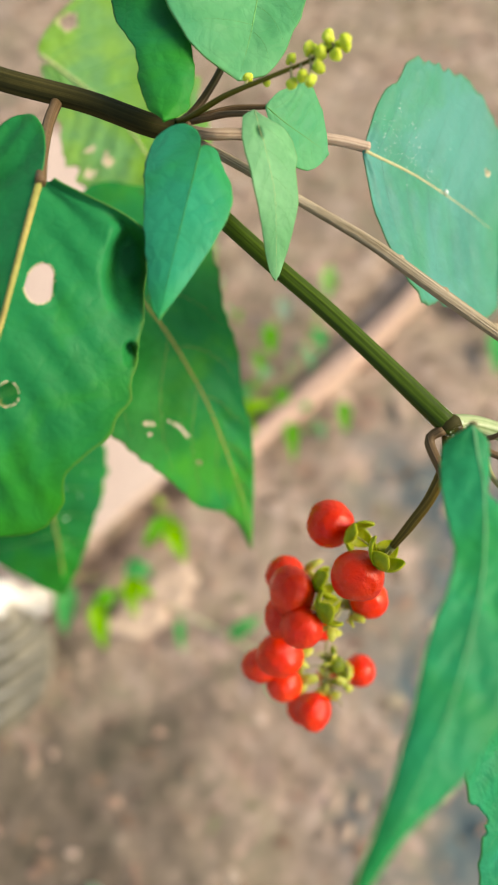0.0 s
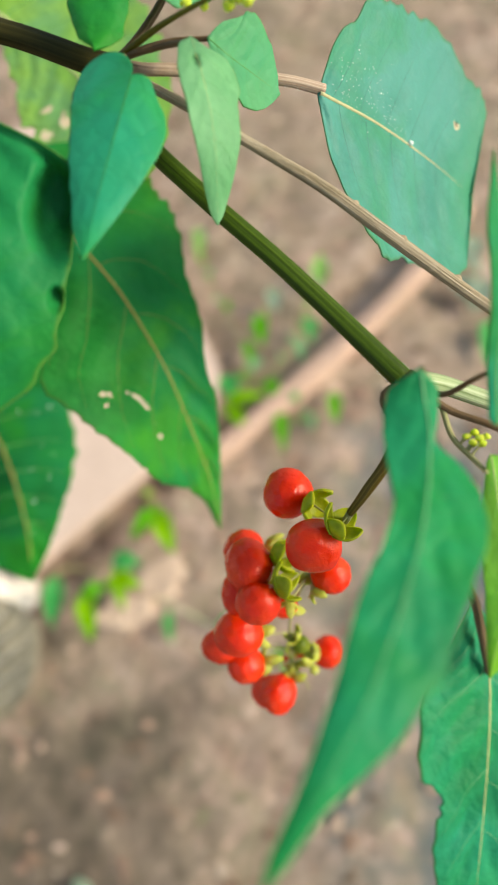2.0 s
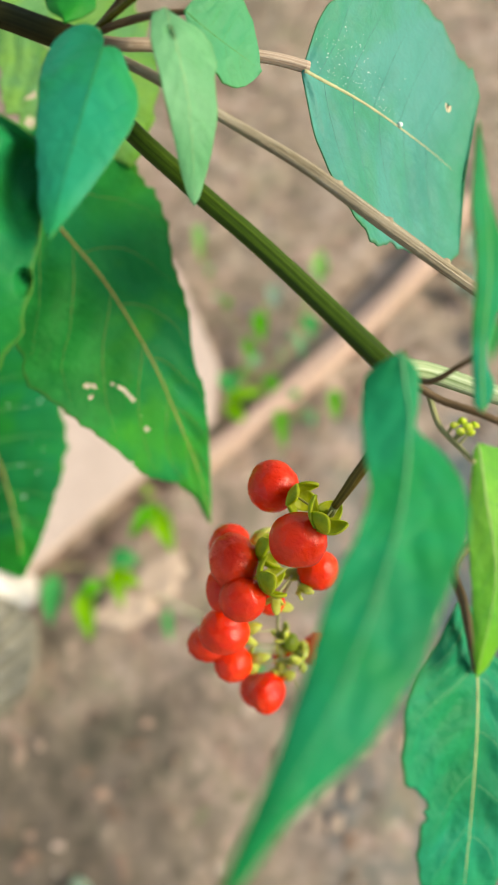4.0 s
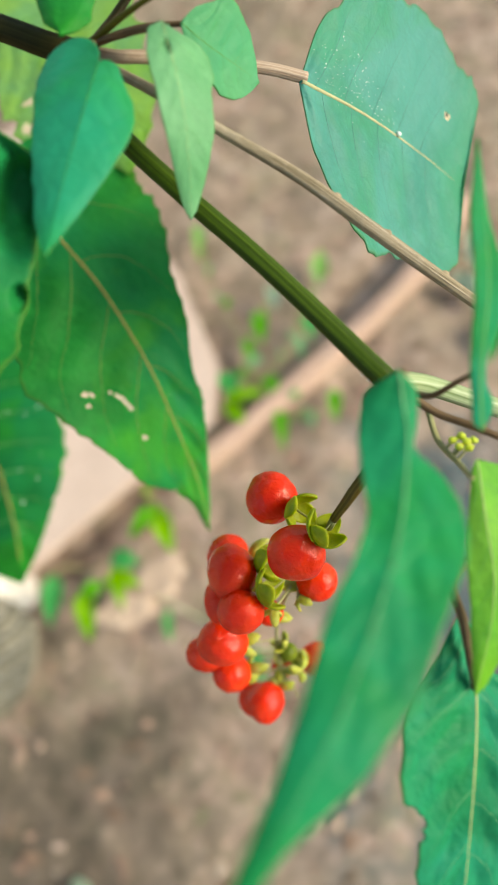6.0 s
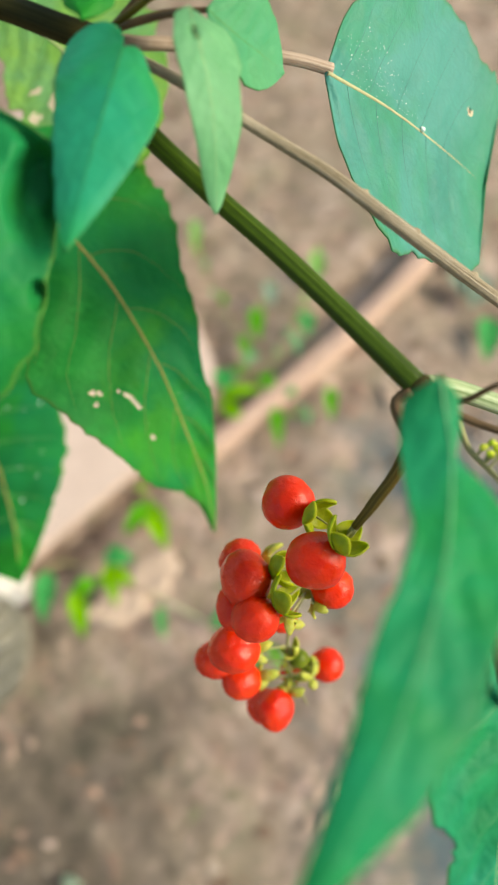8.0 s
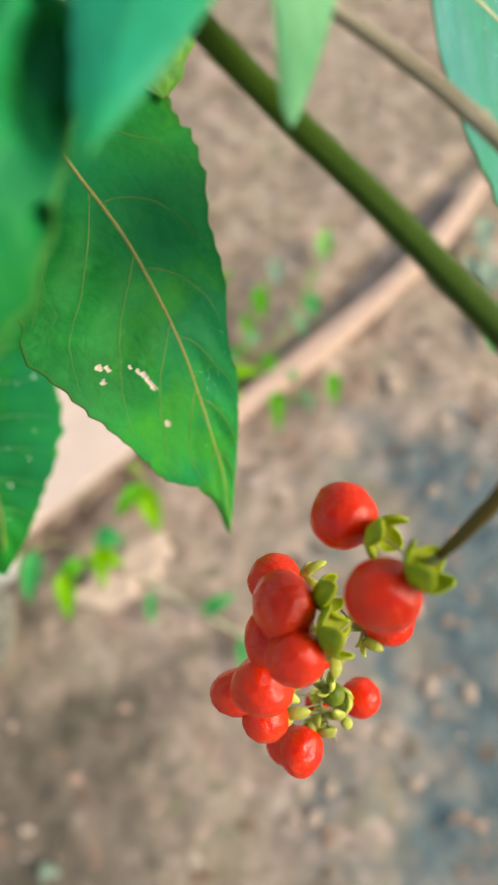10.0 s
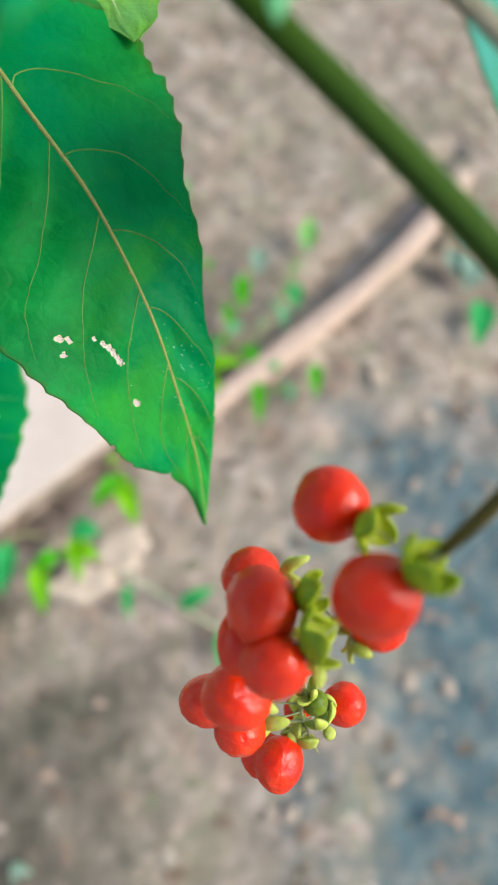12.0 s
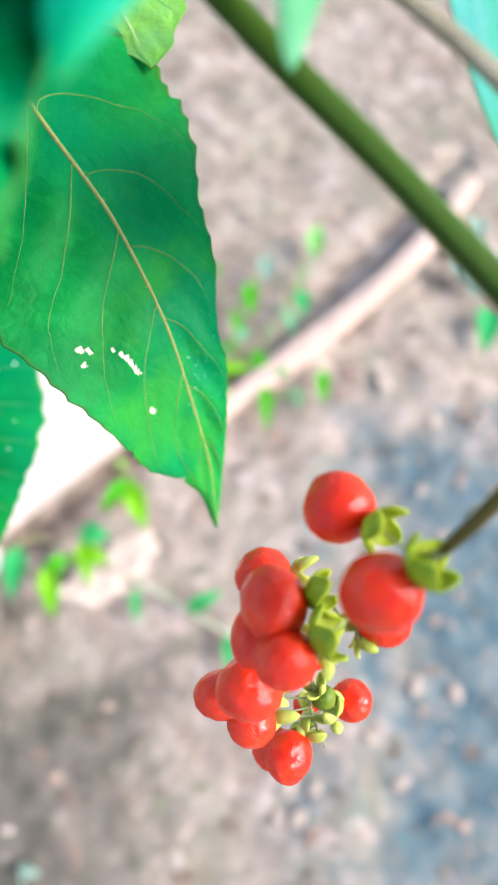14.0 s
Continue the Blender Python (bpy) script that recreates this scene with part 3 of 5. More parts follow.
# ---- ground ----


def lumps(x, y, scale, seed, count=24):
    rng = np.random.default_rng(seed)
    total = 0
    for _ in range(count):
        a, k, p = rng.uniform(0, 2 * np.pi), rng.uniform(0.5, 1.6) / scale, rng.uniform(0, 2 * np.pi)
        total = total + np.sin(2 * np.pi * k * (x * np.cos(a) + y * np.sin(a)) + p)
    return total / np.sqrt(count)


def ground_height(x, y):
    near = np.exp(-((x / 900) ** 2) - (((y - 300) / 1100) ** 2))
    along = np.clip((x + 30) / 230, 0, 1)
    strip = 214 + 36 * along + 224 * along**1.12 + 16 * along
    furrow = np.where((x > -20) & (x < 215), np.exp(-(((y - strip - 26) / 12) ** 2)), 0)
    inward, edge = ((x + 150) + (y - 128)) / np.sqrt(2), ((x + 150) - (y - 128)) / np.sqrt(2)
    gap = np.where((inward > -20) & (inward < 125), np.exp(-(((edge - 1) / 15) ** 2)), 0)
    rise = 17 * np.exp(-((((x + 165) / 80) ** 2 + ((y - 330) / 125) ** 2) ** 3))
    return near * (2.2 * lumps(x, y, 140, 1) + 1.0 * lumps(x, y, 38, 2) + 0.45 * lumps(x, y, 13, 3)) - 2 - 9 * furrow - 13 * gap + rise


def ground_sheet():
    out = 700 * 1.35 ** np.arange(1, 16)
    gx = np.r_[-out[::-1], np.arange(-700, 701, 5.0), out]
    gy = np.r_[300 - out[::-1], np.arange(-400, 1001, 5.0), 300 + out]
    xx, yy = np.meshgrid(gx, gy, indexing="ij")
    zz = ground_height(xx, yy)
    verts = np.stack([xx, yy, zz], -1).reshape(-1, 3)
    ny = len(gy)
    i, j = np.meshgrid(np.arange(len(gx) - 1), np.arange(ny - 1), indexing="ij")
    a = (i * ny + j).ravel()
    faces = np.stack([a, a + ny, a + ny + 1, a + 1], 1)
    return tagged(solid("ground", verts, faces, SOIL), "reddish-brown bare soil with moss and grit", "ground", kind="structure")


ground_sheet()


def low_patch(name, centre, radius_x, radius_y, height, material, seed, turn=0.0, rings=26, spokes=72, wild=0.22, flat=3.0):
    """A low uneven mass lying in the soil: clod, stone or spread mortar."""
    rng = np.random.default_rng(seed)
    waves = [(k, rng.uniform(0, 6), rng.uniform(0.3, 1) / k**0.6) for k in range(2, 9)]
    verts, faces = [], []
    for i in range(rings + 1):
        q = i / rings
        for k in range(spokes):
            a = 2 * np.pi * k / spokes
            edge = 1 + wild * sum(m * np.sin(n * a + p) for n, p, m in waves) / 2
            x, y = radius_x * q * edge * np.cos(a), radius_y * q * edge * np.sin(a)
            x, y = x * np.cos(turn) - y * np.sin(turn) + centre[0], x * np.sin(turn) + y * np.cos(turn) + centre[1]
            base = float(ground_height(np.array(x), np.array(y)))
            z = base + height * (1 - q**flat) + 0.12 * height * float(lumps(np.array(x), np.array(y), 12, seed)) * (1 - q) - (3 if i == rings else 0)
            verts.append((x, y, z))
    for i in range(rings):
        for k in range(spokes):
            j = (k + 1) % spokes
            faces.append((i * spokes + k, (i + 1) * spokes + k, (i + 1) * spokes + j, i * spokes + j))
    return solid(name, verts, faces, material)


tagged(low_patch("stone", (-79, 107, 0.0), 25, 12, 10, STONE, 7, turn=0.4, wild=0.42, flat=9.0), "pale tan flat stone among seedlings", "stone")
tagged(low_patch("stone", (-56, 132, 0.0), 19, 17, 4, STONE, 12, turn=0.8, wild=0.42, flat=6.0), "pinkish rough stone among seedlings", "stone")
tagged(low_patch("stone", (-172, 118, 0), 34, 20, 22, WHITE, 9, turn=0.3, wild=0.12), "chalky white stone beside a dead leaf", "stone")


def board(name, outline, low, high, material, bevel=1.5):
    """A flat board with a given outline (millimetres) and rounded edges; its grain runs along its first edge."""
    mesh = bmesh.new()
    base = [mesh.verts.new((x * MM, y * MM, low * MM)) for x, y in outline]
    bottom = mesh.faces.new(base)
    lifted = bmesh.ops.extrude_face_region(mesh, geom=[bottom])
    bmesh.ops.translate(mesh, verts=[g for g in lifted["geom"] if isinstance(g, bmesh.types.BMVert)], vec=(0, 0, (high - low) * MM))
    bmesh.ops.recalc_face_normals(mesh, faces=mesh.faces[:])
    bmesh.ops.bevel(mesh, geom=mesh.edges[:], offset=bevel * MM, segments=2, affect="EDGES")
    layer = mesh.loops.layers.uv.new("UVMap")
    way = (Vector(outline[1]) - Vector(outline[0])).normalized()
    for face in mesh.faces:
        for loop in face.loops:
            flat = Vector(loop.vert.co[:2]) / MM
            loop[layer].uv = (flat.dot(way) * 0.01, (flat.x * way.y - flat.y * way.x) * 0.01 + loop.vert.co.z)
    data = bpy.data.meshes.new(name)
    mesh.to_mesh(data)
    mesh.free()
    data.materials.append(material)
    return new(name, data)


tagged(board("board", [(-146.3, 125.0), (-64.3, 207.0), (-19.4, 244.1), (-16.5, 291.9), (-50.6, 381.7), (-106.3, 485.2), (-146.3, 571.1), (-200.0, 576.0), (-322.1, 419.8), (-244.0, 175.7)], 10, 20, SLAB), "pale pinkish flat board lying on soil", "board")


def lath(name, points, wide, high, parent, seed, label=""):
    """One bowed, split piece of lath along the points."""
    line = curve(points, 70)
    t = unit(np.gradient(line, axis=0))
    side = np.stack([-t[:, 1], t[:, 0], 0 * t[:, 0]], 1)
    rng = np.random.default_rng(seed)
    profile = [(-1, -0.9), (-1, 0.55), (-0.75, 0.95), (-0.2, 1.0), (0.35, 0.92), (0.85, 0.8), (1, 0.45), (1, -0.9)]
    verts, uvs = [], []
    for i, p in enumerate(line):
        w = wide * (1 + 0.1 * np.sin(i * 0.21 + seed) + rng.uniform(-0.03, 0.03))
        for k, (x, z) in enumerate(profile):
            verts.append(p + side[i] * w * x + np.array([0, 0, high * z + rng.uniform(-0.2, 0.2)]))
            uvs.append((i * 0.05, k * 0.06))
    n = len(profile)
    faces = [(i * n + k, i * n + (k + 1) % n, (i + 1) * n + (k + 1) % n, (i + 1) * n + k) for i in range(len(line) - 1) for k in range(n)]
    faces += [tuple(range(n))[::-1], tuple((len(line) - 1) * n + k for k in range(n))]
    return solid(name, verts, faces, WOOD, parent, label, smooth=False, uvs=uvs)


strip = thing("wooden_strip", (95, 330, 0), "weathered pale split wooden strip lying on soil", "wood")
lath("strip_body", [(-30, 214, 7), (12, 250, 9), (95, 330, 11), (160, 405, 12), (204, 474, 10)], 7.9, 8.0, strip, 3)
lath("split_sliver", [(20, 251, 15), (70, 299, 17.5), (120, 352, 19), (158, 398, 19)], 1.6, 1.6, strip, 5, "loose splinter along the strip")
lath("split_sliver", [(-24, 223, 14), (20, 261, 16), (60, 300, 17.5)], 1.2, 1.4, strip, 8, "loose splinter along the strip")


def grit(name, count, area, sizes, seed, label):
    """Loose crumbs and pebbles, strewn at random."""
    rng = np.random.default_rng(seed)
    ball, tri = ball_data((0, 0, 0), 1.0, 1, 0.0, rows=4, sides=6)
    verts, faces = [], []
    for i in range(count):
        x, y = rng.uniform(area[0], area[1]), rng.uniform(area[2], area[3])
        r = sizes[0] * (sizes[1] / sizes[0]) ** rng.random() ** 2.6
        shape = ball * rng.uniform(0.7, 1.25, ball.shape) * r * np.array([rng.uniform(0.8, 1.7), rng.uniform(0.7, 1.2), rng.uniform(0.35, 0.8)])
        a = rng.uniform(0, 6.28)
        turn = np.array([[np.cos(a), -np.sin(a), 0], [np.sin(a), np.cos(a), 0], [0, 0, 1]])
        z = float(ground_height(np.array(x), np.array(y)))
        base = len(verts) * len(ball)
        verts.append(shape @ turn.T + np.array([x, y, z + 0.15 * r]))
        faces += [tuple(base + j for j in f) for f in tri]
    return tagged(solid(name, np.vstack(verts), faces, GRIT, smooth=False), label, "grit", kind="stuff")


grit("grit", 2600, (-420, 420, -160, 1000), (0.8, 4.0), 21, "loose brown crumbs and small pebbles on soil")


def flakes(count, area, seed):
    """Small flat flakes of rotted leaf litter, strewn at random."""
    rng = np.random.default_rng(seed)
    verts, faces, base = [], [], 0
    for i in range(count):
        x, y = rng.uniform(area[0], area[1]), rng.uniform(area[2], area[3])
        size, n = 2.0 + 6.0 * rng.random() ** 2.4, rng.integers(5, 8)
        turn = np.sort(rng.uniform(0, 2 * np.pi, n))
        reach = size * rng.uniform(0.5, 1.0, n)
        tilt = rng.normal(0, 0.18, 2)
        z = float(ground_height(np.array(x), np.array(y))) + 0.6
        ring = np.stack([x + reach * np.cos(turn) * 1.4, y + reach * np.sin(turn), z + reach * (tilt[0] * np.cos(turn) + tilt[1] * np.sin(turn)) + rng.uniform(0, 0.5, n)], 1)
        verts.append(np.vstack([ring + [0, 0, 0.35], ring - [0, 0, 0.35]]))
        faces += [tuple(base + k for k in range(n)), tuple(base + n + k for k in reversed(range(n)))]
        faces += [(base + k, base + n + k, base + n + (k + 1) % n, base + (k + 1) % n) for k in range(n)]
        base += 2 * n
    return tagged(solid("litter_flakes", np.vstack(verts), faces, FLAKES, smooth=False), "flat flakes of rotted leaf litter on soil", "leaf litter", kind="stuff")


flakes(1500, (-330, 420, -120, 900), 44)


def scrap(at, size, seed, turn):
    """A curled flake of bleached leaf litter."""
    x, y = at
    z = float(ground_height(np.array(x), np.array(y))) + 0.9
    d, e = np.array([np.cos(turn), np.sin(turn), 0.05]), np.array([-np.sin(turn), np.cos(turn), 0.1])
    p = np.array([x, y, z])
    w = [0, 0.1 * size, 0.2 * size, 0.28 * size, 0.34 * size, 0.36 * size, 0.36 * size, 0.34 * size, 0.3 * size, 0.24 * size, 0.16 * size, 0.08 * size, 0.03 * size, 0]
    ob, _ = leaf(None, [p - d * size / 2, p + np.array([0, 0, 1.0]), p + d * size / 2], tuple(-e), tuple(e), w, [0.8 * q for q in w], SCRAP, teeth=7, tooth=0.16, curl=-0.3,
                 ripple=1.0, veins=2, vein_radius=0, rib_radius=0.25, rib_material=SCRAP, steps=24, half=5, seed=seed, name="leaf_scrap", thick=0.6)
    tagged(ob, "bleached curled scrap of leaf litter on soil", "leaf litter", "litter on the soil")


for number, (at, size, turn) in enumerate([((236, 770), 42, 0.3), ((262, 652), 34, 1.2), ((120, 276), 20, 2.2), ((121, 2), 13, 0.4), ((158, 54), 14, 1.9), ((59, -19), 15, 0.9), ((158, 247), 16, 1.7), ((133, 58), 15, 1.4), ((101, 26), 10, 2.4), ((145, 190), 12, 1.2),
                                           ((-20, 500), 24, 1.9), ((53, -2), 15, 0.6), ((48, -20), 12, 2.1), ((68, -3), 11, 1.3), ((77, 20), 10, 0.2),
                                           ((130, 560), 26, 2.7), ((180, 520), 22, 1.0)]):
    scrap(at, size, 100 + number, turn)


def weed(label, foot, stems, leaves, material, category="weed", wide=0.3, sprig=0.0, stem_material=STALK):
    """A small ground plant: stems of points, and blades given by foot and tip."""
    ob = thing("weed", foot, label, category, "weeds on the soil")
    for points in stems:
        tube("stem", points, [0.9, 0.7], stem_material, ob, sides=7, count=16)
    profile = [0, 0.25, 0.5, 0.8, 0.97, 1, 0.95, 0.85, 0.72, 0.55, 0.38, 0.2, 0.08, 0]
    rng = np.random.default_rng(int(abs(foot[0] * 7 + foot[1])))
    leaves = list(leaves)
    for points in stems if sprig else ():
        line = curve(points, 30)
        for k in sorted(rng.choice(np.arange(5, 30), 9, replace=False)):
            along = unit(line[min(k + 1, 29)] - line[k - 1])
            side = unit(np.cross(along, [0, 0, 1])) * (1 if rng.random() < 0.5 else -1)
            way = unit(0.7 * along + side * rng.uniform(0.6, 1.2) + np.array([0, 0, rng.uniform(-0.1, 0.5)]))
            leaves.append((line[k], line[k] + way * rng.uniform(0.5, 1.4) * sprig, LEAF_WEED if rng.random() < 0.75 else LEAF_YOUNG))
    leaf_wide = wide
    for number, (a, b, kind, *own) in enumerate(leaves):
        wide = own[0] if own else leaf_wide * rng.uniform(0.75, 1.05)
        a, b = np.array(a, float), np.array(b, float)
        d = b - a
        size = np.linalg.norm(d)
        side = unit(np.cross(d, [0, 0, 1]))
        w = [wide * size * q for q in profile]
        leaf(ob, [a, a + 0.5 * d + np.array([0, 0, 0.08 * size]), b], tuple(-side + np.array([0, 0, 0.25])), tuple(side + np.array([0, 0, 0.25])), w, w, kind or material, teeth=9, tooth=0.03,
             curl=-0.15, ripple=0.5, veins=4, vein_radius=0, rib_radius=0.3, rib_material=RIB_PALE, steps=28, half=6, seed=number, thick=0.3, quilt=0.4)
    return ob


weed("bright green seedling with a pair of pointed leaves", (-64, 195, 0), [[(-64, 197, -12), (-63, 191, 14), (-57, 171, 30)]],
     [((-57, 171, 30), (-72.4, 149.4, 30), None, 0.24), ((-57, 171, 30), (-44, 140.5, 26), LEAF_LIME, 0.22), ((-63.1, 182, 24), (-65.2, 188.5, 26), LEAF_LIME, 0.4), ((-59, 175, 28), (-54, 166, 31), LEAF_LIME, 0.3)], LEAF_WEED)
weed("bright green seedling with drooping pointed leaves", (-101, 137, 0), [[(-102, 138, -12), (-97, 131, 16), (-89.6, 116.7, 26)], [(-102, 138, -10), (-92, 137, 20), (-83, 134, 29)], [(-102, 138, -6), (-117, 135, 12), (-122, 127, 22)]],
     [((-84.2, 136.1, 29), (-64.5, 132, 30), LEAF_SPRIG, 0.34), ((-81.6, 131.7, 28), (-74.5, 103, 24), LEAF_LIME, 0.17), ((-81.1, 126.3, 28), (-64, 117.6, 26), LEAF_LIME, 0.26), ((-89.6, 116.7, 26), (-103, 113.6, 28), None, 0.42),
      ((-100.8, 114.6, 28), (-93.2, 83.5, 22), LEAF_LIME, 0.2), ((-89.6, 117.5, 26), (-81, 123, 27), None, 0.3), ((-121.5, 127.2, 22), (-121.7, 94, 16), LEAF_SPRIG, 0.22)], LEAF_WEED)
weed("trailing weed with a thin pale runner", (-45, 110, 0), [[(-60, 118, -2), (-43, 110, 6), (7, 84, 10), (26, 76, 8)], [(-14, 94, 10), (-8, 97, 12)]],
     [((-13.8, 92.8, 12.0), (7.0, 106.5, 16.0), LEAF_SPRIG), ((12.5, 80.6, 12.0), (14.7, 56.8, 8.0), LEAF_SPRIG), ((23.0, 82.2, 10.0), (33.9, 67.0, 8.0), None), ((-47.9, 107.5, 8.0), (-44.9, 85.2, 6.0), LEAF_SPRIG)], LEAF_WEED, wide=0.2, stem_material=RUNNER)
weed("sprawling bright green weed beside a wooden strip", (12, 280, 0), [[(12, 290, -3), (8, 310, 10), (15, 340, 14), (25, 370, 14)], [(12, 290, -3), (30, 300, 10), (52, 338, 14)], [(8, 300, 6), (0, 280, 14)], [(14, 288, 2), (30, 255, 9), (60, 258, 8)],
      [(52, 338, 14), (62, 380, 8), (66, 402, 8)], [(8, 310, 10), (-15, 360, 10), (-38, 415, 10)]],
     [((-36.5, 443.3, 13), (-35.2, 401, 15), LEAF_YELLOW, 0.13), ((65.3, 380.5, 13), (68.7, 412.1, 15), LEAF_YELLOW, 0.24), ((26.1, 374.8, 13), (28.3, 348, 15), LEAF_GREY, 0.26), ((14.9, 349, 13), (17.6, 315.2, 15), None, 0.2),
      ((5.9, 322.1, 13), (6.7, 299.2, 15), None, 0.2), ((14.8, 305.8, 13), (8, 291.3, 15), LEAF_YOUNG, 0.27), ((56, 344.7, 13), (57, 318.7, 15), LEAF_SPRIG, 0.25), ((47.8, 323.5, 13), (47.7, 301.5, 15), LEAF_YOUNG, 0.2),
      ((-9.8, 290.1, 13), (-6.1, 266, 15), LEAF_SPRIG, 0.36), ((-11.7, 262.1, 15), (19.4, 270.7, 17), LEAF_LIME, 0.19), ((22.5, 286.2, 13), (26.9, 267, 15), None, 0.33), ((-10.8, 261.1, 13), (5.9, 240.8, 15), LEAF_LIME, 0.22),
      ((46.1, 268.2, 17), (33.3, 265.6, 15), LEAF_SPRIG, 0.31), ((30.1, 257.3, 13), (32.5, 222.7, 11), None, 0.15), ((72.7, 276.1, 11), (72.4, 248.1, 9), None, 0.2), ((55.1, 257.1, 10), (54.7, 242.4, 9), LEAF_YOUNG, 0.18)], LEAF_WEED, sprig=6.5)
weed("grey-green downy weed tuft at the end of a strip", (200, 390, 0), [[(200, 380, -2), (199, 400, 10), (198, 416, 12)], [(200, 380, -2), (196, 370, 10)]],
     [((190.9, 413.9, 12.0), (207.1, 395.2, 8.0), None), ((205.7, 435.4, 10.0), (196.9, 402.6, 12.0), None), ((182.5, 391.2, 10.0), (194.2, 359.8, 8.0), None), ((205.5, 387.6, 10.0), (192.8, 352.7, 10.0), None), ((190.9, 371.6, 14.0), (210.5, 361.3, 8.0), None),
      ((207.3, 345.9, 6.0), (198.2, 303.1, 6.0), LEAF_SPRIG)], LEAF_GREY, wide=0.32)
weed("tiny grey-green sprig in soil", (-92, -48, 0), [[(-92, -48, -2), (-90, -46, 6)]], [((-95.0, -46.9, 6.0), (-82.0, -50.9, 6.0), None), ((-90.5, -45.6, 6.0), (-92.4, -56.4, 5.0), None)], LEAF_GREY)

curled = [0, 6, 10, 14, 17, 19, 20, 20, 19, 16, 12, 7, 3, 0]
# thick pale rib and veins paint the light along the folds
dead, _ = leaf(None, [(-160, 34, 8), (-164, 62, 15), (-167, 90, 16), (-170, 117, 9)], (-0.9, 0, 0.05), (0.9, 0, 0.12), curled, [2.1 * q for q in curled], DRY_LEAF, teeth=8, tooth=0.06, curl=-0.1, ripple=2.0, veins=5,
               rib_radius=1.2, rib_material=LIT_RIDGE, vein_material=LIT_RIDGE, vein_radius=2.2, steps=70, half=16, thick=0.7, name="dead_leaf", quilt=8.0, sweep=0.26)
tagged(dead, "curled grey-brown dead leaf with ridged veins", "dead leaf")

# ---- the berry plant ----
plant = thing("berry_plant", (-330, 120, 0), "green shrub with red berries and insect-eaten leaves", "plant")

NODE = np.array((20.6, 33.5, 417.1))
JOINT = np.array((-8.2, 63.9, 428.3))
tube("main_stem", [(-43.8, 75.4, 431.3), (-34.5, 72.1, 430.9), (-26.2, 67.5, 431.3), (-17.4, 65.5, 430.2), (-10.6, 62.6, 429.7), JOINT + np.array([0.6, -0.3, -0.2])], [1.25, 1.2, 1.15, 1.2], STEM_BROWN, plant, "dark brown-green older stem", sides=28, ridges=7, ridge=0.035, count=90)
tube("internode", [JOINT - np.array([0.6, 0, 0]), (-5.4, 56.9, 426.0), (1.2, 51.1, 423.1), (8.0, 45.4, 420.9), (13.9, 39.9, 419.1), (19.6, 34.2, 417.5), NODE], [1.02, 1.0, 0.99, 1.02, 1.15], STEM_GREEN, plant, "ridged green stem", sides=60, ridges=4, ridge=0.045, count=130)
tube("pale_internode", [NODE + np.array([-0.5, 0.3, -0.2]), (24.8, 35.9, 412.9), (30.7, 35.7, 410.0), (39.5, 34.7, 406.6), (53.5, 33.4, 401.3)], [1.0, 0.95, 0.95, 0.9], STEM_PALE, plant, "pale striped upper stem", sides=28, ridges=8, ridge=0.05, count=70)
lower = [(-43.9, 75.3, 431.3), (-105, 88, 412), (-190, 100, 330), (-300, 120, 160), (-330, 120, -12)]
tube("lower_stem", lower, [1.25, 1.7, 2.2, 2.8, 3.2], STEM_BROWN, plant, sides=24, ridges=6, ridge=0.03, count=90)
TWIG = [JOINT + np.array([-0.3, 0, -0.2]), (-1.2, 57.3, 429.2), (6.3, 54.1, 426.6), (12.8, 51.4, 424.2), (18.9, 48.3, 421.5), (27.6, 45.0, 416.8), (37.1, 41.6, 411.7)]
tube("woody_twig", TWIG, [0.5, 0.5, 0.52, 0.62, 0.7, 0.62, 0.6], STEM_GREY, plant, "beige woody twig with small knots", sides=18, ridges=5, ridge=0.07, count=110)
for number, at in enumerate(curve(TWIG, 110)[[58, 70, 84]]):
    verts, faces = ball_data(at + np.array([0.1, 0.15, 0.1]), 0.54, 60 + number, 0.25, rows=10, sides=14, squash=(1.35, 0.95, 0.9))
    solid("knot", verts, faces, STEM_GREY, plant)
verts, faces = ball_data(NODE, 1.3, 66, 0.16, rows=14, sides=20, squash=(1.15, 0.9, 1.0))
solid("stem_joint", verts, faces, STEM_BROWN, plant)

# leaf stalks
tube("petiole", [(-20.4, 65.1, 430.3), (-20.3, 60.1, 431.5), (-19.5, 53.7, 433.2), (-18.5, 48.5, 434.8)], [0.62, 0.55, 0.5], PETIOLE, plant, "brown hairy leaf stalk", sides=12)
tube("petiole", [JOINT + np.array([0, 0.2, 0]), (-4.7, 60.9, 429.9), (-1.3, 61.2, 429.6), (5.3, 64.5, 426.7), (10.0, 65.4, 425.4), (13.6, 65.7, 424.2)], [0.62, 0.6, 0.58, 0.62], STEM_HAIRY, plant, "hairy beige leaf stalk", sides=12)
tube("petiole", [JOINT, (-6.6, 60.4, 431.1), (-6.0, 59.5, 432.1)], [0.35, 0.3], PETIOLE, plant, sides=10)
tube("petiole", [JOINT + np.array([0, 0.3, 0.1]), (-5.2, 60.9, 431.5), (-2.4, 60.2, 432.7), (0.4, 57.5, 434.9)], [0.4, 0.28], PETIOLE, plant, sides=10)
tube("petiole", [JOINT + np.array([0, 0.4, 0]), (-5.2, 62.4, 430.7), (-1.9, 62.7, 431.5), (1.8, 61.9, 432.3)], [0.35, 0.25], PETIOLE, plant, sides=10)
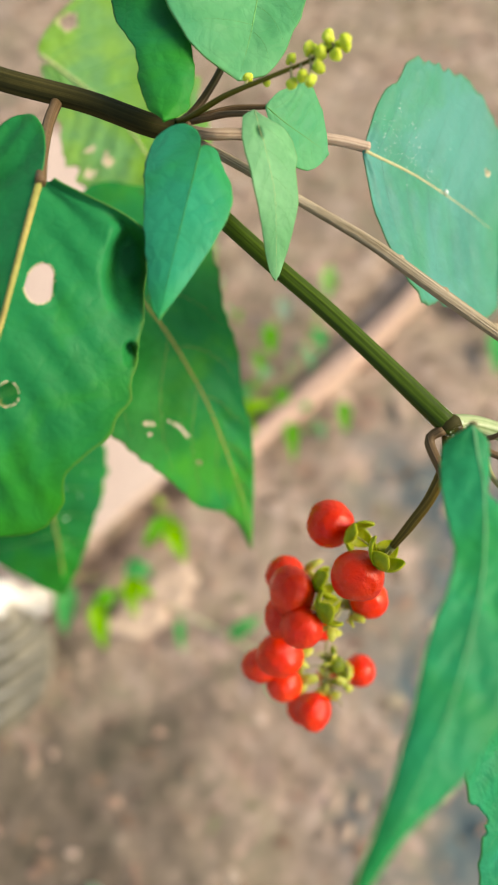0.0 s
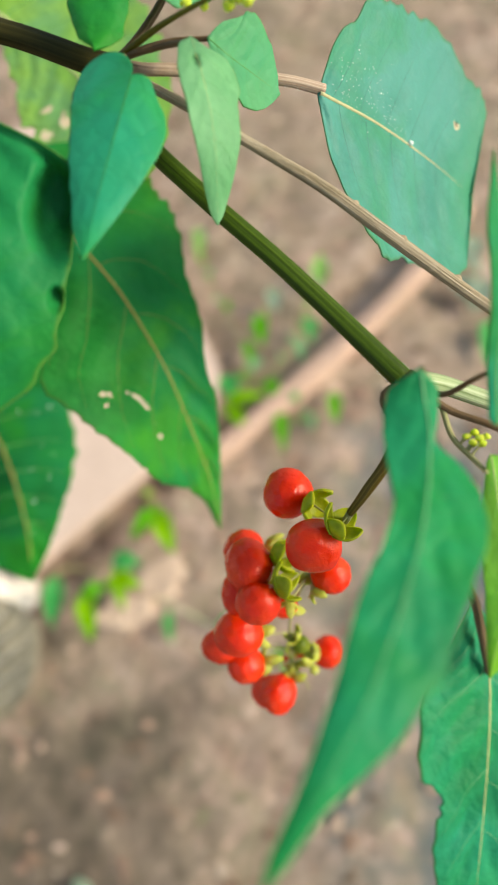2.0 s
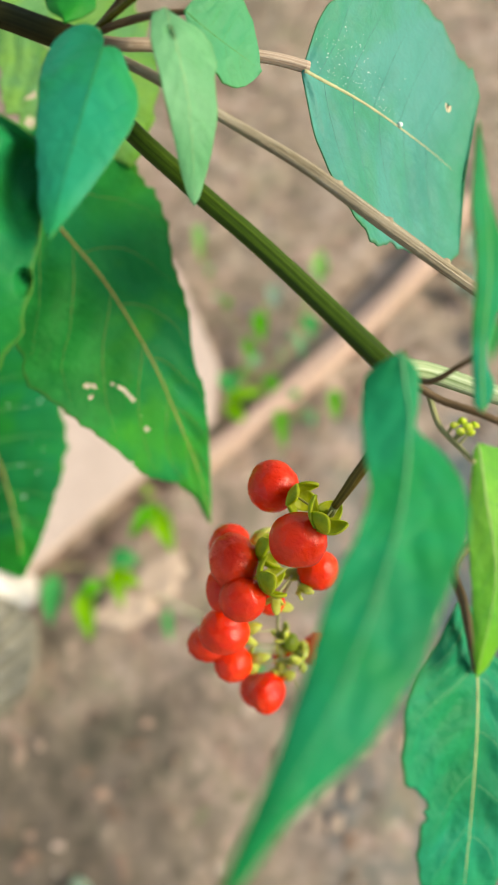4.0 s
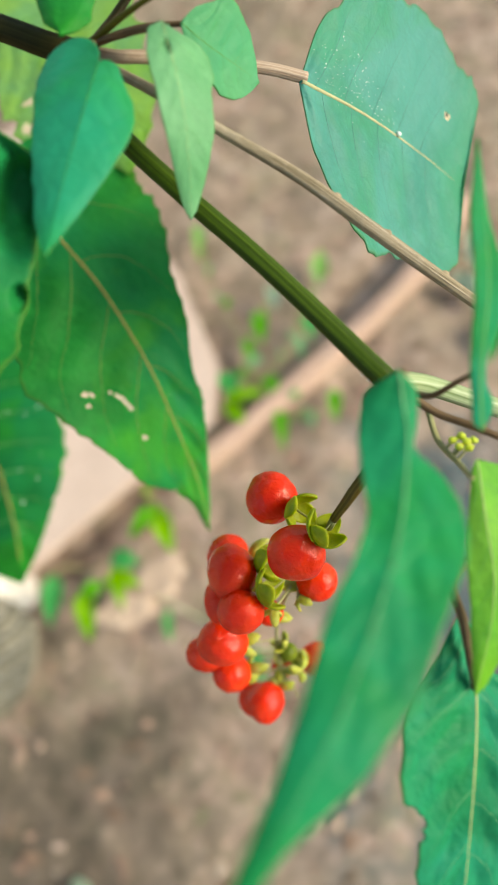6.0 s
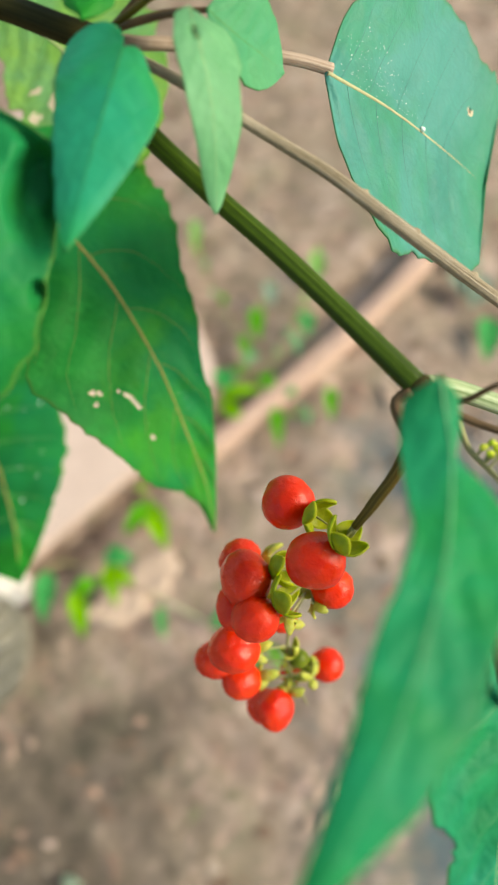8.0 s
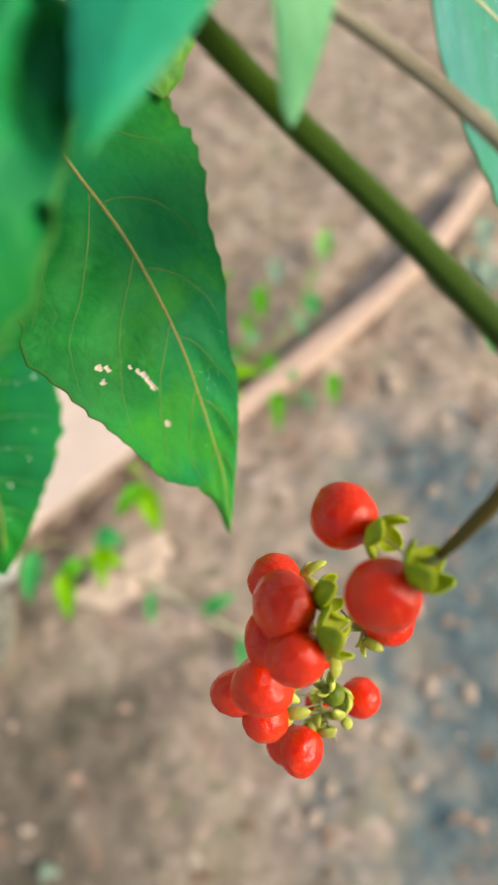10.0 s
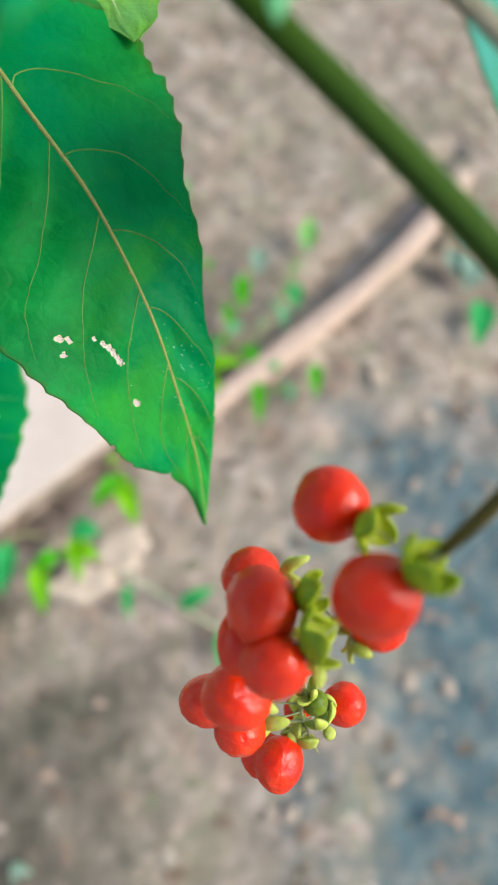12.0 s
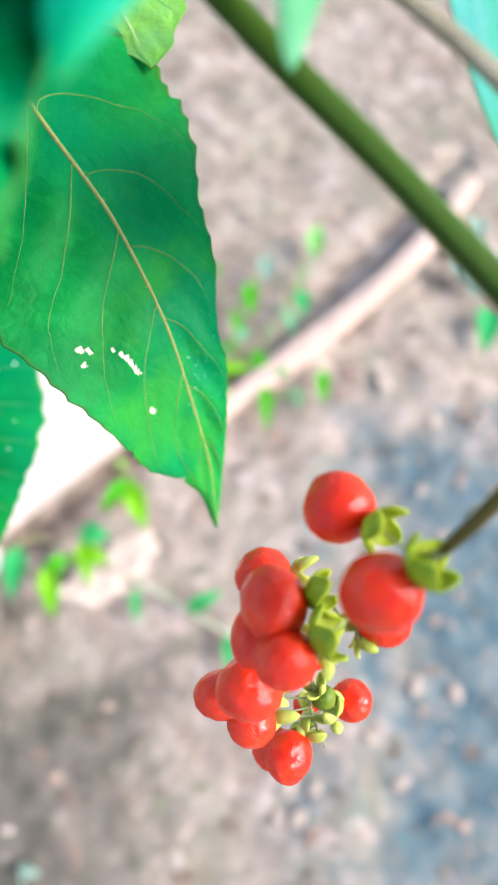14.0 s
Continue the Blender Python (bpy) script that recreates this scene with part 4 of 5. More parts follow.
tube("petiole", [JOINT + np.array([0.2, 0.3, 0]), (-6.1, 62.9, 430.6), (-4.5, 64.7, 431.5), (-2.6, 68.8, 432.5), (-0.2, 76.6, 434.4), (2.2, 83.7, 438.5)], [0.45, 0.4, 0.35, 0.3], PETIOLE, plant, "brown leaf stalk", sides=10)
tube("petiole", [NODE + np.array([-0.8, -0.6, 0.4]), (18.5, 32.2, 416.4), (19.3, 29.1, 416.2), (19.8, 26.2, 417.1), (19.9, 27.7, 419.8), (19.3, 28.2, 425.0), (18.5, 26.9, 429.3)], [0.55, 0.5, 0.42, 0.4], PETIOLE, plant, "reddish-brown curved leaf stalk", sides=12, count=40)
tube("petiole", [NODE + np.array([0.4, -0.3, 0.3]), (23.4, 31.4, 418.3), (25.0, 30.5, 422.4), (24.4, 27.6, 428.5)], [0.3, 0.24, 0.2], PETIOLE, plant, "brown leaf stalk", sides=10)
tube("petiole", [NODE + np.array([0.6, -0.6, 0.2]), (24.6, 30.9, 416.2), (28.0, 29.2, 416.5), (32.9, 26.9, 416.1)], [0.42, 0.36, 0.34], PETIOLE, plant, "brown side shoot", sides=10)
tube("petiole", [(23.9, 31.4, 416.1), (24.6, 28.4, 415.6), (25.8, 25.6, 416.7), (25.7, 22.9, 419.7)], [0.3, 0.26, 0.22], STALK, plant, sides=10)
tube("petiole", [(34.8, 25.5, 412.5), (29.6, 20.8, 410.3), (25.7, 16.9, 411.0), (25.8, 13.2, 411.7), (26.6, 7.9, 410.0)], [0.42, 0.4, 0.42, 0.36], PETIOLE, plant, "dark brown leaf stalk", sides=10, count=40)

# leaves, from the largest down
leaf(plant, [(-18.7, 49.0, 434.6), (-19.9, 42.8, 432.8), (-21.5, 35.0, 430.3), (-24.2, 26.7, 426.2), (-26.4, 19.8, 421.2)],
     (-0.90, 0.40, -0.19), (0.96, -0.15, -0.22),
     [7.0, 8.1, 8.9, 14.2, 14.5, 14.8, 15.1, 15.0, 14.8, 14.6, 14.4, 14.2, 14.0, 13.8, 13.5, 13.2, 12.2, 10.9, 9.9, 8.9, 7.9, 6.9, 5.1, 2.7, 0],
     [1.0, 8.2, 10.8, 11.4, 11.4, 11.4, 11.4, 11.3, 11.3, 11.5, 11.7, 11.9, 12.1, 11.8, 11.6, 11.4, 10.6, 9.6, 9, 9.1, 9.3, 8.8, 8.1, 6.1, 0],
     LEAF_DARK, "large green leaf with two insect holes", teeth=9, tooth=0.015, curl=-0.06, lobe=(7.0, 0.0), holes=[(0.285, 0.2, 1.85, 1.2), (0.585, 0.18, 1.05, 0.85)], dents=[(0.18, 0.86, 3.6, 2.0, 5.5), (0.4, 0.95, 0.9, 0.65, 1.8)], dent_way=(-0.263, 0.73, -0.63), seed=1, rib_radius=0.36, vein_radius=0, steps=330, half=90, ripple=1.1, quilt=0.5, sweep=0.28)
leaf_b, on_b = leaf(plant, [(-26.4, 79.7, 396.9), (-19.8, 71.9, 394.4), (-13.5, 65.1, 390.9), (-7.3, 56.7, 384.1), (-3.6, 50.6, 375.1), (-0.9, 46.2, 364.5), (0.5, 41.8, 353.1)],
     (-0.67, -0.74, 0.07), (0.74, 0.67, -0.00),
     [0, 4, 7, 9, 10.5, 11.5, 12.5, 13.3, 14, 14.6, 15, 15.3, 15.6, 15.9, 16, 17.4, 17.9, 17, 16.2, 15.6, 15.2, 14.6, 13.5, 12.8, 11.9, 11, 10.5, 9.8, 9.2, 8.3, 6.8, 5.6, 4.2, 3.7, 2.7, 1.9, 1.4, 1, 0.7, 0.4, 0],
     [11.5, 15.2, 16.5, 16.7, 16.6, 16.0, 16.2, 16.6, 16.1, 15.4, 14.9, 13.7, 12.3, 11.4, 10.7, 10.3, 9.9, 9.3, 8.6, 7.6, 6.8, 6.2, 5.8, 6.1, 6, 5.6, 5.1, 4.7, 4.3, 4, 3.6, 3.2, 2.9, 2.6, 2.2, 2, 1.8, 1.6, 1.3, 0.7, 0],
     LEAF_FULL, "dark green toothed leaf with small holes", teeth=26, tooth=0.032, tooth_left=0.018, wave=0.008, curl=-0.06, holes=[(0.465, -0.67, 0.3, 0.3), (0.473, -0.625, 0.3, 0.18), (0.49, -0.71, 0.22, 0.26), (0.502, -0.435, 0.26, 0.2), (0.512, -0.415, 0.34, 0.22), (0.523, -0.4, 0.36, 0.22), (0.533, -0.39, 0.36, 0.24), (0.542, -0.395, 0.36, 0.28), (0.488, -0.465, 0.16, 0.12), (0.617, -0.48, 0.32, 0.3), (0.925, 0.75, 0.22, 0.14), (0.66, -1.0, 0.35, 0.5), (0.795, -1.0, 0.3, 0.55)], seed=2,
     rib_radius=0.3, vein_material=RIB_SIDE, veins=6, sweep=0.17, lean_left=1.9, lobe=(0.0, 6.0), steps=520, half=84, ripple=0.8, quilt=0.9, vein_radius=0.12)
leaf_c, on_c = leaf(plant, [(-63.1, 85.3, 352.1), (-55.5, 76.8, 345.2), (-48.6, 66.2, 336.3), (-44.5, 52.8, 326.0), (-43.8, 42.0, 316.9)],
     (-0.98, -0.14, -0.14), (0.95, 0.30, 0.05),
     [0, 9.7, 13.7, 16.5, 19.0, 21.6, 21.8, 21.5, 20.9, 19.9, 17.5, 11.2, 5.3, 0],
     [0, 11.5, 15.0, 17.0, 17.2, 16.8, 16.4, 15.8, 12.1, 8.3, 5.3, 2.8, 1.0, 0],
     LEAF_DARK, "dark green lower leaf with ribbed veins", teeth=18, tooth=0.05, curl=-0.1, seed=3, rib_radius=0.6, veins=8, sweep=0.06, vein_radius=0.2, steps=150, half=24, quilt=1.2)
leaf_r, on_r = leaf(plant, [(13.1, 64.9, 424.4), (20.6, 67.2, 418.6), (28.6, 68.8, 411.8), (34.9, 69.4, 406.2)],
     (0.10, 0.93, 0.35), (-0.10, -0.93, -0.35),
     [0, 5.5, 8.4, 8.9, 12.1, 13.4, 14.4, 14.6, 15.3, 15.8, 16.6, 17.3, 17, 16.5, 16.1, 15.9, 13.5, 13.6, 13.6, 13.1, 11.6],
     [0, 6.6, 9.4, 11.2, 12.8, 13.9, 14.9, 15.6, 16, 15.9, 15.3, 14.7, 14.3, 13.9, 13.5, 13.4, 13.5, 13.6, 13.5, 12.7, 11],
     LEAF_TEAL, "bluish-green chewed leaf dusted with white specks", teeth=15, tooth=0.016, tooth_left=0.026, wave=0.034, curl=-0.06, holes=[(0.819, -0.515, 0.4, 0.2)], seed=4, rib_radius=0.25, rib_material=RIB_TAN, vein_radius=0.05, vein_material=RIB_TEAL, veins=5, steps=190, half=44, ripple=0.5, quilt=0.35)
leaf(plant, [(18.0, 26.2, 430.7), (18.1, 23.6, 430.3), (18.0, 20.3, 430.6), (16.3, 13.2, 432.2), (12.9, 5.0, 433.2), (9.4, -1.1, 433.1), (6.1, -5.7, 432.1)],
     (-0.90, 0.41, -0.03), (0.95, -0.30, -0.12),
     [0, 2.5, 2.7, 3.1, 3.2, 3.2, 3.0, 2.9, 2.6, 2.3, 2.0, 2.1, 2.1, 2.2, 2.3, 2.5, 2.5, 2.5, 2.4, 2.3, 2.1, 2.0, 1.8, 1.6, 1.4, 1.2, 1.1, 0.9, 0.7, 0.5, 0],
     [0, 1.1, 1.1, 0.9, 0.5, 0.3, 2.3, 3.3, 3.8, 4.2, 4.2, 4.2, 4.0, 3.8, 3.7, 3.5, 3.5, 3.5, 3.5, 3.1, 2.9, 2.6, 2.4, 1.9, 1.4, 1.0, 0.6, 0.5, 0.5, 0.4, 0],
     LEAF_LONG, "long pointed green leaf folded at its base", teeth=14, tooth=0.02, curl=-0.05, seed=5, rib_radius=0.1, rib_material=RIB_SOFT, vein_radius=0, veins=6, steps=150, half=18, quilt=0.3)
leaf(plant, [(-4.4, 52.9, 434.8), (-4.9, 49.8, 434.5), (-5.6, 46.5, 433.7), (-6.7, 41.1, 432.3), (-7.7, 36.5, 430.6)],
     (-0.97, 0.23, -0.04), (0.95, -0.15, -0.17),
     [4.9, 5.0, 5.1, 4.9, 4.8, 4.6, 4.3, 4.1, 3.9, 3.6, 3.5, 3.1, 2.9, 2.7, 2.3, 2.1, 1.9, 1.6, 1.1, 0.7, 0.0],
     [1.6, 2.1, 2.6, 3.3, 3.6, 3.9, 3.9, 3.9, 3.7, 3.4, 3.2, 3.0, 2.7, 2.4, 2.1, 1.8, 1.5, 1.1, 0.8, 0.4, 0],
     LEAF_HEART, "smooth heart-shaped green leaf folded along its midrib", teeth=6, tooth=0.006, curl=-0.16, seed=6, lobe=(2.9, 0.5), rib_radius=0.07, rib_material=RIB_FOLD, veins=5, steps=120, half=26, vein_radius=0, ripple=0.1, quilt=0.12)
leaf(plant, [(0.5, 57.3, 435.4), (1.5, 54.0, 434.1), (2.5, 49.4, 431.6), (2.7, 45.0, 425.7)],
     (-0.86, -0.39, 0.33), (0.83, 0.40, -0.39),
     [0, 1.3, 1.6, 2.0, 2.1, 2.0, 2.1, 1.9, 1.6, 1.3, 1.0, 0.7, 0.4, 0],
     [0, 1.0, 3.2, 3.9, 4.0, 3.2, 3.0, 2.9, 2.5, 2.0, 1.5, 0.9, 0.5, 0],
     LEAF_YOUNG, "slender pale green young leaf", teeth=6, tooth=0.01, curl=-0.1, dents=[(0.14, -0.12, 0.6, 0.5, 0.6)], dent_way=(-0.1, 0.8, -0.6), seed=7, rib_radius=0.03, rib_material=RIB_PALE, veins=5, steps=110, vein_radius=0.015, ripple=0.12)
leaf(plant, [(1.7, 61.5, 432.6), (3.8, 60.9, 431.1), (6.2, 61.6, 428.7), (8.7, 62.2, 426.3)],
     (0.31, 0.91, 0.28), (-0.37, -0.84, -0.39),
     [0, 2.2, 3.1, 4.2, 4.7, 4.9, 5.1, 4.8, 4.2, 3.7, 2.6, 1.5, 0.4, 0],
     [0, 0.3, 0.7, 1.2, 1.8, 2.5, 3.0, 3.4, 3.3, 3.0, 2.4, 1.5, 0.7, 0],
     LEAF_TINT, "small oval light green leaf", teeth=5, tooth=0.01, curl=-0.08, seed=8, rib_radius=0.08, rib_material=RIB_GREEN, veins=4, steps=90, vein_radius=0.015, ripple=0.12)
leaf(plant, [(24.6, 23.9, 426.3), (24.1, 27.1, 429.3), (24.5, 32.8, 432.7), (23.8, 41.4, 437.0)],
     (-0.85, -0.29, 0.45), (0.75, 0.37, -0.54),
     [0, 0.8, 0.7, 0.7, 1.0, 1.3, 1.5, 1.6, 1.6, 1.3, 0.8, 0.4, 0.2, 0],
     [0, 1.6, 1.9, 1.0, 0.8, 1.5, 2.2, 2.4, 1.2, 0.6, 0.5, 0.3, 0.0, 0],
     LEAF_MID, "narrow twisted green leaf", teeth=6, tooth=0.02, seed=9, rib_radius=0.15, rib_material=RIB_GREEN, veins=3, vein_radius=0, steps=90, half=10, ripple=0.15)
leaf(plant, [(26.2, 24.4, 420.0), (26.5, 19.9, 418.9), (26.9, 13.9, 416.9), (25.5, 7.1, 413.2)],
     (-0.99, -0.09, -0.13), (0.90, 0.30, -0.32),
     [0, 0.4, 0.6, 0.9, 1.2, 1.6, 1.9, 2.0, 1.7, 1.3, 0.8, 0.4, 0.1, 0],
     [0, 3.6, 4.5, 4.6, 4.7, 4.8, 4.1, 3.7, 3.1, 2.6, 2.2, 1.5, 1.0, 0],
     LEAF_LIGHT, "light yellow-green oval leaf", teeth=6, tooth=0.01, curl=-0.08, seed=10, rib_radius=0.06, rib_material=RIB_PALE, quilt=0.08, veins=5, vein_radius=0.02, steps=100, ripple=0.15)
leaf(plant, [(26.2, 14.7, 410.1), (26.8, 8.9, 409.3), (26.5, 4.4, 408.5), (25.9, -1.5, 406.2), (25.1, -11.0, 400.8)],
     (-0.88, -0.06, 0.47), (0.95, 0.04, -0.30),
     [0, 0.8, 2.1, 4.1, 5.7, 7.1, 7.5, 7.2, 5.1, 5.3, 4.5, 3.6, 2.2, 0],
     [0, 0.2, 1.0, 0.4, 4.8, 5.3, 5.9, 5.7, 5.5, 5.0, 4.1, 3.3, 1.9, 0],
     LEAF_SEA, "toothed sea-green leaf with a pale midrib and a notch", teeth=11, tooth=0.03, curl=-0.08, holes=[(0.588, -1.0, 1.0, 1.5), (0.625, -0.98, 0.7, 0.5)], seed=11, rib_radius=0.14, rib_material=RIB_PALE, vein_material=RIB_SOFT, vein_radius=0.03, veins=5, steps=150, half=24, quilt=0.9)
leaf(plant, [(-11.0, 76.3, 440.7), (-9.4, 70.6, 438.5), (-8.3, 64.0, 436.5), (-8.1, 57.1, 434.4)],
     (-0.98, -0.20, 0.05), (0.99, 0.03, 0.14),
     [0.0, 2.2, 3.1, 3.8, 4.4, 4.7, 4.0, 3.1, 2.7, 2.7, 2.2, 1.7, 0.4, 0.0],
     [0.0, 2.0, 2.3, 2.3, 2.3, 2.3, 2.3, 2.5, 3.0, 2.9, 2.7, 2.4, 1.3, 0.0],
     LEAF_DARK, "dark green hanging leaf", teeth=8, tooth=0.05, curl=-0.32, seed=12, rib_radius=0, rib_material=RIB_GREEN, vein_radius=0, veins=4, steps=100, ripple=0.3)
leaf(plant, [(2.2, 83.2, 438.8), (1.2, 75.3, 437.4), (0.2, 68.0, 436.2), (-1.0, 62.2, 435.0)],
     (-0.87, 0.09, 0.49), (0.98, -0.11, -0.17),
     [0, 2.4, 4.2, 5.8, 7.1, 8.5, 9.8, 9.7, 9.5, 9.3, 7.6, 5.8, 3.7, 0],
     [0, 2.9, 4.0, 4.3, 4.8, 5.2, 5.1, 4.9, 4.3, 3.9, 3.3, 2.5, 1.0, 0],
     LEAF_TINT, "broad folded light green leaf", teeth=8, tooth=0.01, curl=-0.08, seed=13, rib_radius=0.15, rib_material=RIB_GREEN, veins=5, vein_radius=0.025, steps=110, ripple=0.3)
leaf(plant, [(-37.1, 116.1, 401.8), (-29.4, 109.8, 400.4), (-21.1, 101.6, 398.9), (-10.5, 83.9, 395.3)],
     (0.63, 0.75, 0.20), (-0.79, -0.50, -0.35),
     [18.9, 23.9, 23.5, 22.5, 21.3, 18.9, 16.2, 15.0, 12.8, 10.8, 8.4, 5.1, 3.2, 0.0],
     [0.0, 1.5, 3.2, 5.4, 7.6, 10.5, 12.3, 13.0, 12.2, 13.4, 3.5, 1.8, 0.7, 0.0],
     LEAF_YELLOW, "yellowing light green leaf behind the stem", teeth=11, tooth=0.11, curl=-0.06, holes=[(0.04, -0.38, 1.2, 1.6)], patches=[(0.2, -0.8, 0.7, 0.9), (0.605, 0.8, 0.9, 0.8), (0.6, 0.5, 1.4, 0.7), (0.5, 0.62, 0.5, 0.9)], lobe=(3.0, 0.0), seed=14, rib_radius=0.45, rib_material=RIB_PALE, vein_radius=0.12, veins=6, steps=160, half=44, quilt=0.4)


def specks(parent, on, spots, spread, count, seed, label, scale=1.0):
    """Pale specks of dust and frass on a blade."""
    rng = np.random.default_rng(seed)
    ball, tri = ball_data((0, 0, 0), 1.0, 1, 0.1, rows=4, sides=7)
    verts, faces = [], []
    for i in range(count):
        s0, v0 = spots[i % len(spots)]
        si, vi = np.clip(s0 + rng.normal() * spread[0], 0.04, 0.94), np.clip(v0 + rng.normal() * spread[1], -0.9, 0.9)
        p = on(np.array([si]), np.array([vi]))[0]
        r = rng.uniform(0.022, 0.048) * (1.7 if rng.random() < 0.1 else 1) * scale
        base = len(verts) * len(ball)
        verts.append(ball * r * np.array([rng.uniform(0.8, 1.6), 1, 0.9]) + p + np.array([0, -0.04, 0.1]))
        faces += [tuple(base + j for j in f) for f in tri]
    tagged(solid("dust_specks", np.vstack(verts), faces, SPECK, parent, label), kind="stuff")


specks(leaf_r, on_r, [(0.173, -0.505), (0.258, -0.305), (0.315, -0.2), (0.158, -0.225), (0.413, -0.125)], (0.045, 0.12), 130, 31, "white dust specks on the leaf")
specks(leaf_b, on_b, [(0.56, 0.35), (0.6, 0.45), (0.64, 0.4), (0.68, 0.5), (0.66, 0.2), (0.72, 0.35), (0.62, -0.08)], (0.05, 0.25), 70, 32, "pale specks near the leaf tip")
specks(leaf_c, on_c, [(0.35, 0.5), (0.5, 0.3), (0.6, 0.6), (0.7, 0.2), (0.45, 0.75), (0.8, 0.4)], (0.08, 0.15), 10, 33, "pale dry spots on the leaf", 5.0)
crumb, tri = ball_data(on_r(np.array([0.542]), np.array([-0.015]))[0] + np.array([0, -0.1, 0.35]), 0.3, 5, 0.2, rows=8, sides=10, squash=(1, 1.2, 0.8))
solid("frass_crumb", crumb, tri, SPECK, leaf_r, "white crumb on the midrib")


def fuzz(parent, points, radius, count, length, material, seed, label):
    """Short stiff hairs standing out round a stalk."""
    rng = np.random.default_rng(seed)
    line = curve(points, 120)
    along = unit(np.gradient(line, axis=0))
    verts, faces = [], []
    for i in range(count):
        k = rng.integers(2, 118)
        t, a, b = frame_of(along[k])
        turn = rng.uniform(0, 2 * np.pi)
        out = unit(a * np.cos(turn) + b * np.sin(turn) + t * rng.uniform(-0.4, 0.6))
        side = np.cross(out, t) * 0.025
        foot = line[k] + out * radius * 0.9
        tip = foot + out * length * rng.uniform(0.5, 1.2)
        base = len(verts)
        verts += [foot + side, foot - side, foot + t * 0.03, tip]
        faces += [(base, base + 1, base + 3), (base + 1, base + 2, base + 3), (base + 2, base, base + 3), (base, base + 2, base + 1)]
    tagged(solid("fine_hairs", verts, faces, material, parent, label, smooth=False), kind="stuff")


fuzz(leaf_b, [(-26.4, 79.7, 396.9), (-19.8, 71.9, 394.4), (-13.5, 65.1, 390.9), (-7.3, 56.7, 384.1), (-3.6, 50.6, 375.1), (-0.9, 46.2, 364.5), (0.5, 41.8, 353.1)], 0.3, 400, 0.28, RIB_TAN, 71, "short hairs along the midrib")
fuzz(plant, [JOINT, (-1.3, 61.2, 429.6), (5.3, 64.5, 426.7), (13.6, 65.7, 424.2)], 0.46, 1400, 0.16, SPECK, 72, "whitish hairs on a leaf stalk")
fuzz(plant, [NODE + np.array([-2.0, 1.6, 0.5]), NODE, NODE + np.array([0.6, -0.6, 0])], 1.2, 700, 0.18, SPECK, 73, "whitish hairs round the stem joint")

# flower spike at the joint
spike = tube("flower_spike", [JOINT + np.array([0.1, 0.3, 0.2]), (-5.8, 61.5, 431.5), (-2.4, 60.9, 434.2), (1.9, 58.8, 437.7), (5.8, 58.6, 439.6), (8.8, 58.9, 441.3)], [0.4, 0.32, 0.25, 0.2, 0.14], STEM_OLIVE, plant, "olive-green flower spike", sides=12, count=50)
for number, (at, r) in enumerate([((0.0, 61.0, 436.0), 0.55), ((1.7, 59.1, 437.0), 0.5), ((3.8, 59.3, 439.1), 0.62), ((3.9, 56.9, 438.4), 0.62), ((5.4, 59.4, 440.0), 0.72), ((4.8, 56.9, 439.2), 0.62), ((5.5, 55.5, 439.7), 0.62),
                                  ((6.1, 57.2, 439.8), 0.72), ((7.0, 59.2, 441.3), 0.66), ((6.3, 57.8, 440.7), 0.66), ((7.6, 57.3, 440.9), 0.66), ((8.4, 57.9, 441.8), 0.72), ((7.3, 59.2, 440.4), 0.6), ((8.0, 58.8, 440.7), 0.55), ((6.6, 59.0, 440.4), 0.5), ((7.7, 57.9, 440.5), 0.5), ((7.6, 59.0, 439.8), 0.5), ((6.6, 58.4, 440.1), 0.5), ((7.2, 59.3, 440.3), 0.5), ((8.7, 59.0, 440.5), 0.5), ((5.9, 59.8, 439.7), 0.5)]):
    verts, faces = ball_data(at, 0.78 * r, 200 + number, 0.22, rows=12, sides=16, squash=(1, 1, 1.1))
    bud = solid("flower_bud", verts, faces, BUD, spike)
    foot = curve([(-2.4, 60.9, 434.2), (1.9, 58.8, 437.7), (5.8, 58.6, 439.6), (8.8, 58.9, 441.3)], 60)
    foot = foot[np.argmin(np.linalg.norm(foot - np.array(at), axis=1))]
    if np.linalg.norm(foot - np.array(at)) > 0.3:
        tube("stalk", [foot, (foot + np.array(at)) / 2 + np.array([0, 0, 0.08]), at], [0.14, 0.12], STALK, spike, sides=6, count=8)
shoot = curve([(23.9, 31.4, 416.1), (24.6, 28.4, 415.6), (25.8, 25.6, 416.7), (25.7, 22.9, 419.7)], 60)
for number, at in enumerate([(25.7, 28.0, 416.5), (26.3, 28.3, 416.7), (26.7, 27.6, 416.9), (27.3, 27.7, 417.0), (26.1, 27.2, 416.7), (26.7, 26.8, 417.3)]):
    verts, faces = ball_data(at, 0.34, 230 + number, 0.2, rows=8, sides=12, squash=(1.2, 1, 1))
    solid("flower_bud", verts, faces, BUD, plant)
    foot = shoot[np.argmin(np.linalg.norm(shoot - np.array(at), axis=1))]
    tube("stalk", [foot, (foot + np.array(at)) / 2 + np.array([0, 0.1, 0.1]), at], [0.13, 0.11], STALK, plant, sides=6, count=8)

# the hanging fruit cluster
RACHIS = [NODE + np.array([-0.2, -0.8, -0.4]), (20.6, 30.9, 414.6), (19.3, 28.0, 411.2), (17.5, 25.9, 408.4), (16.1, 24.6, 405.5), (15.1, 24.5, 394.7), (12.8, 22.8, 386.6), (11.3, 19.9, 378.8), (11.8, 16.5, 370.8), (14.8, 12.6, 362.6)]
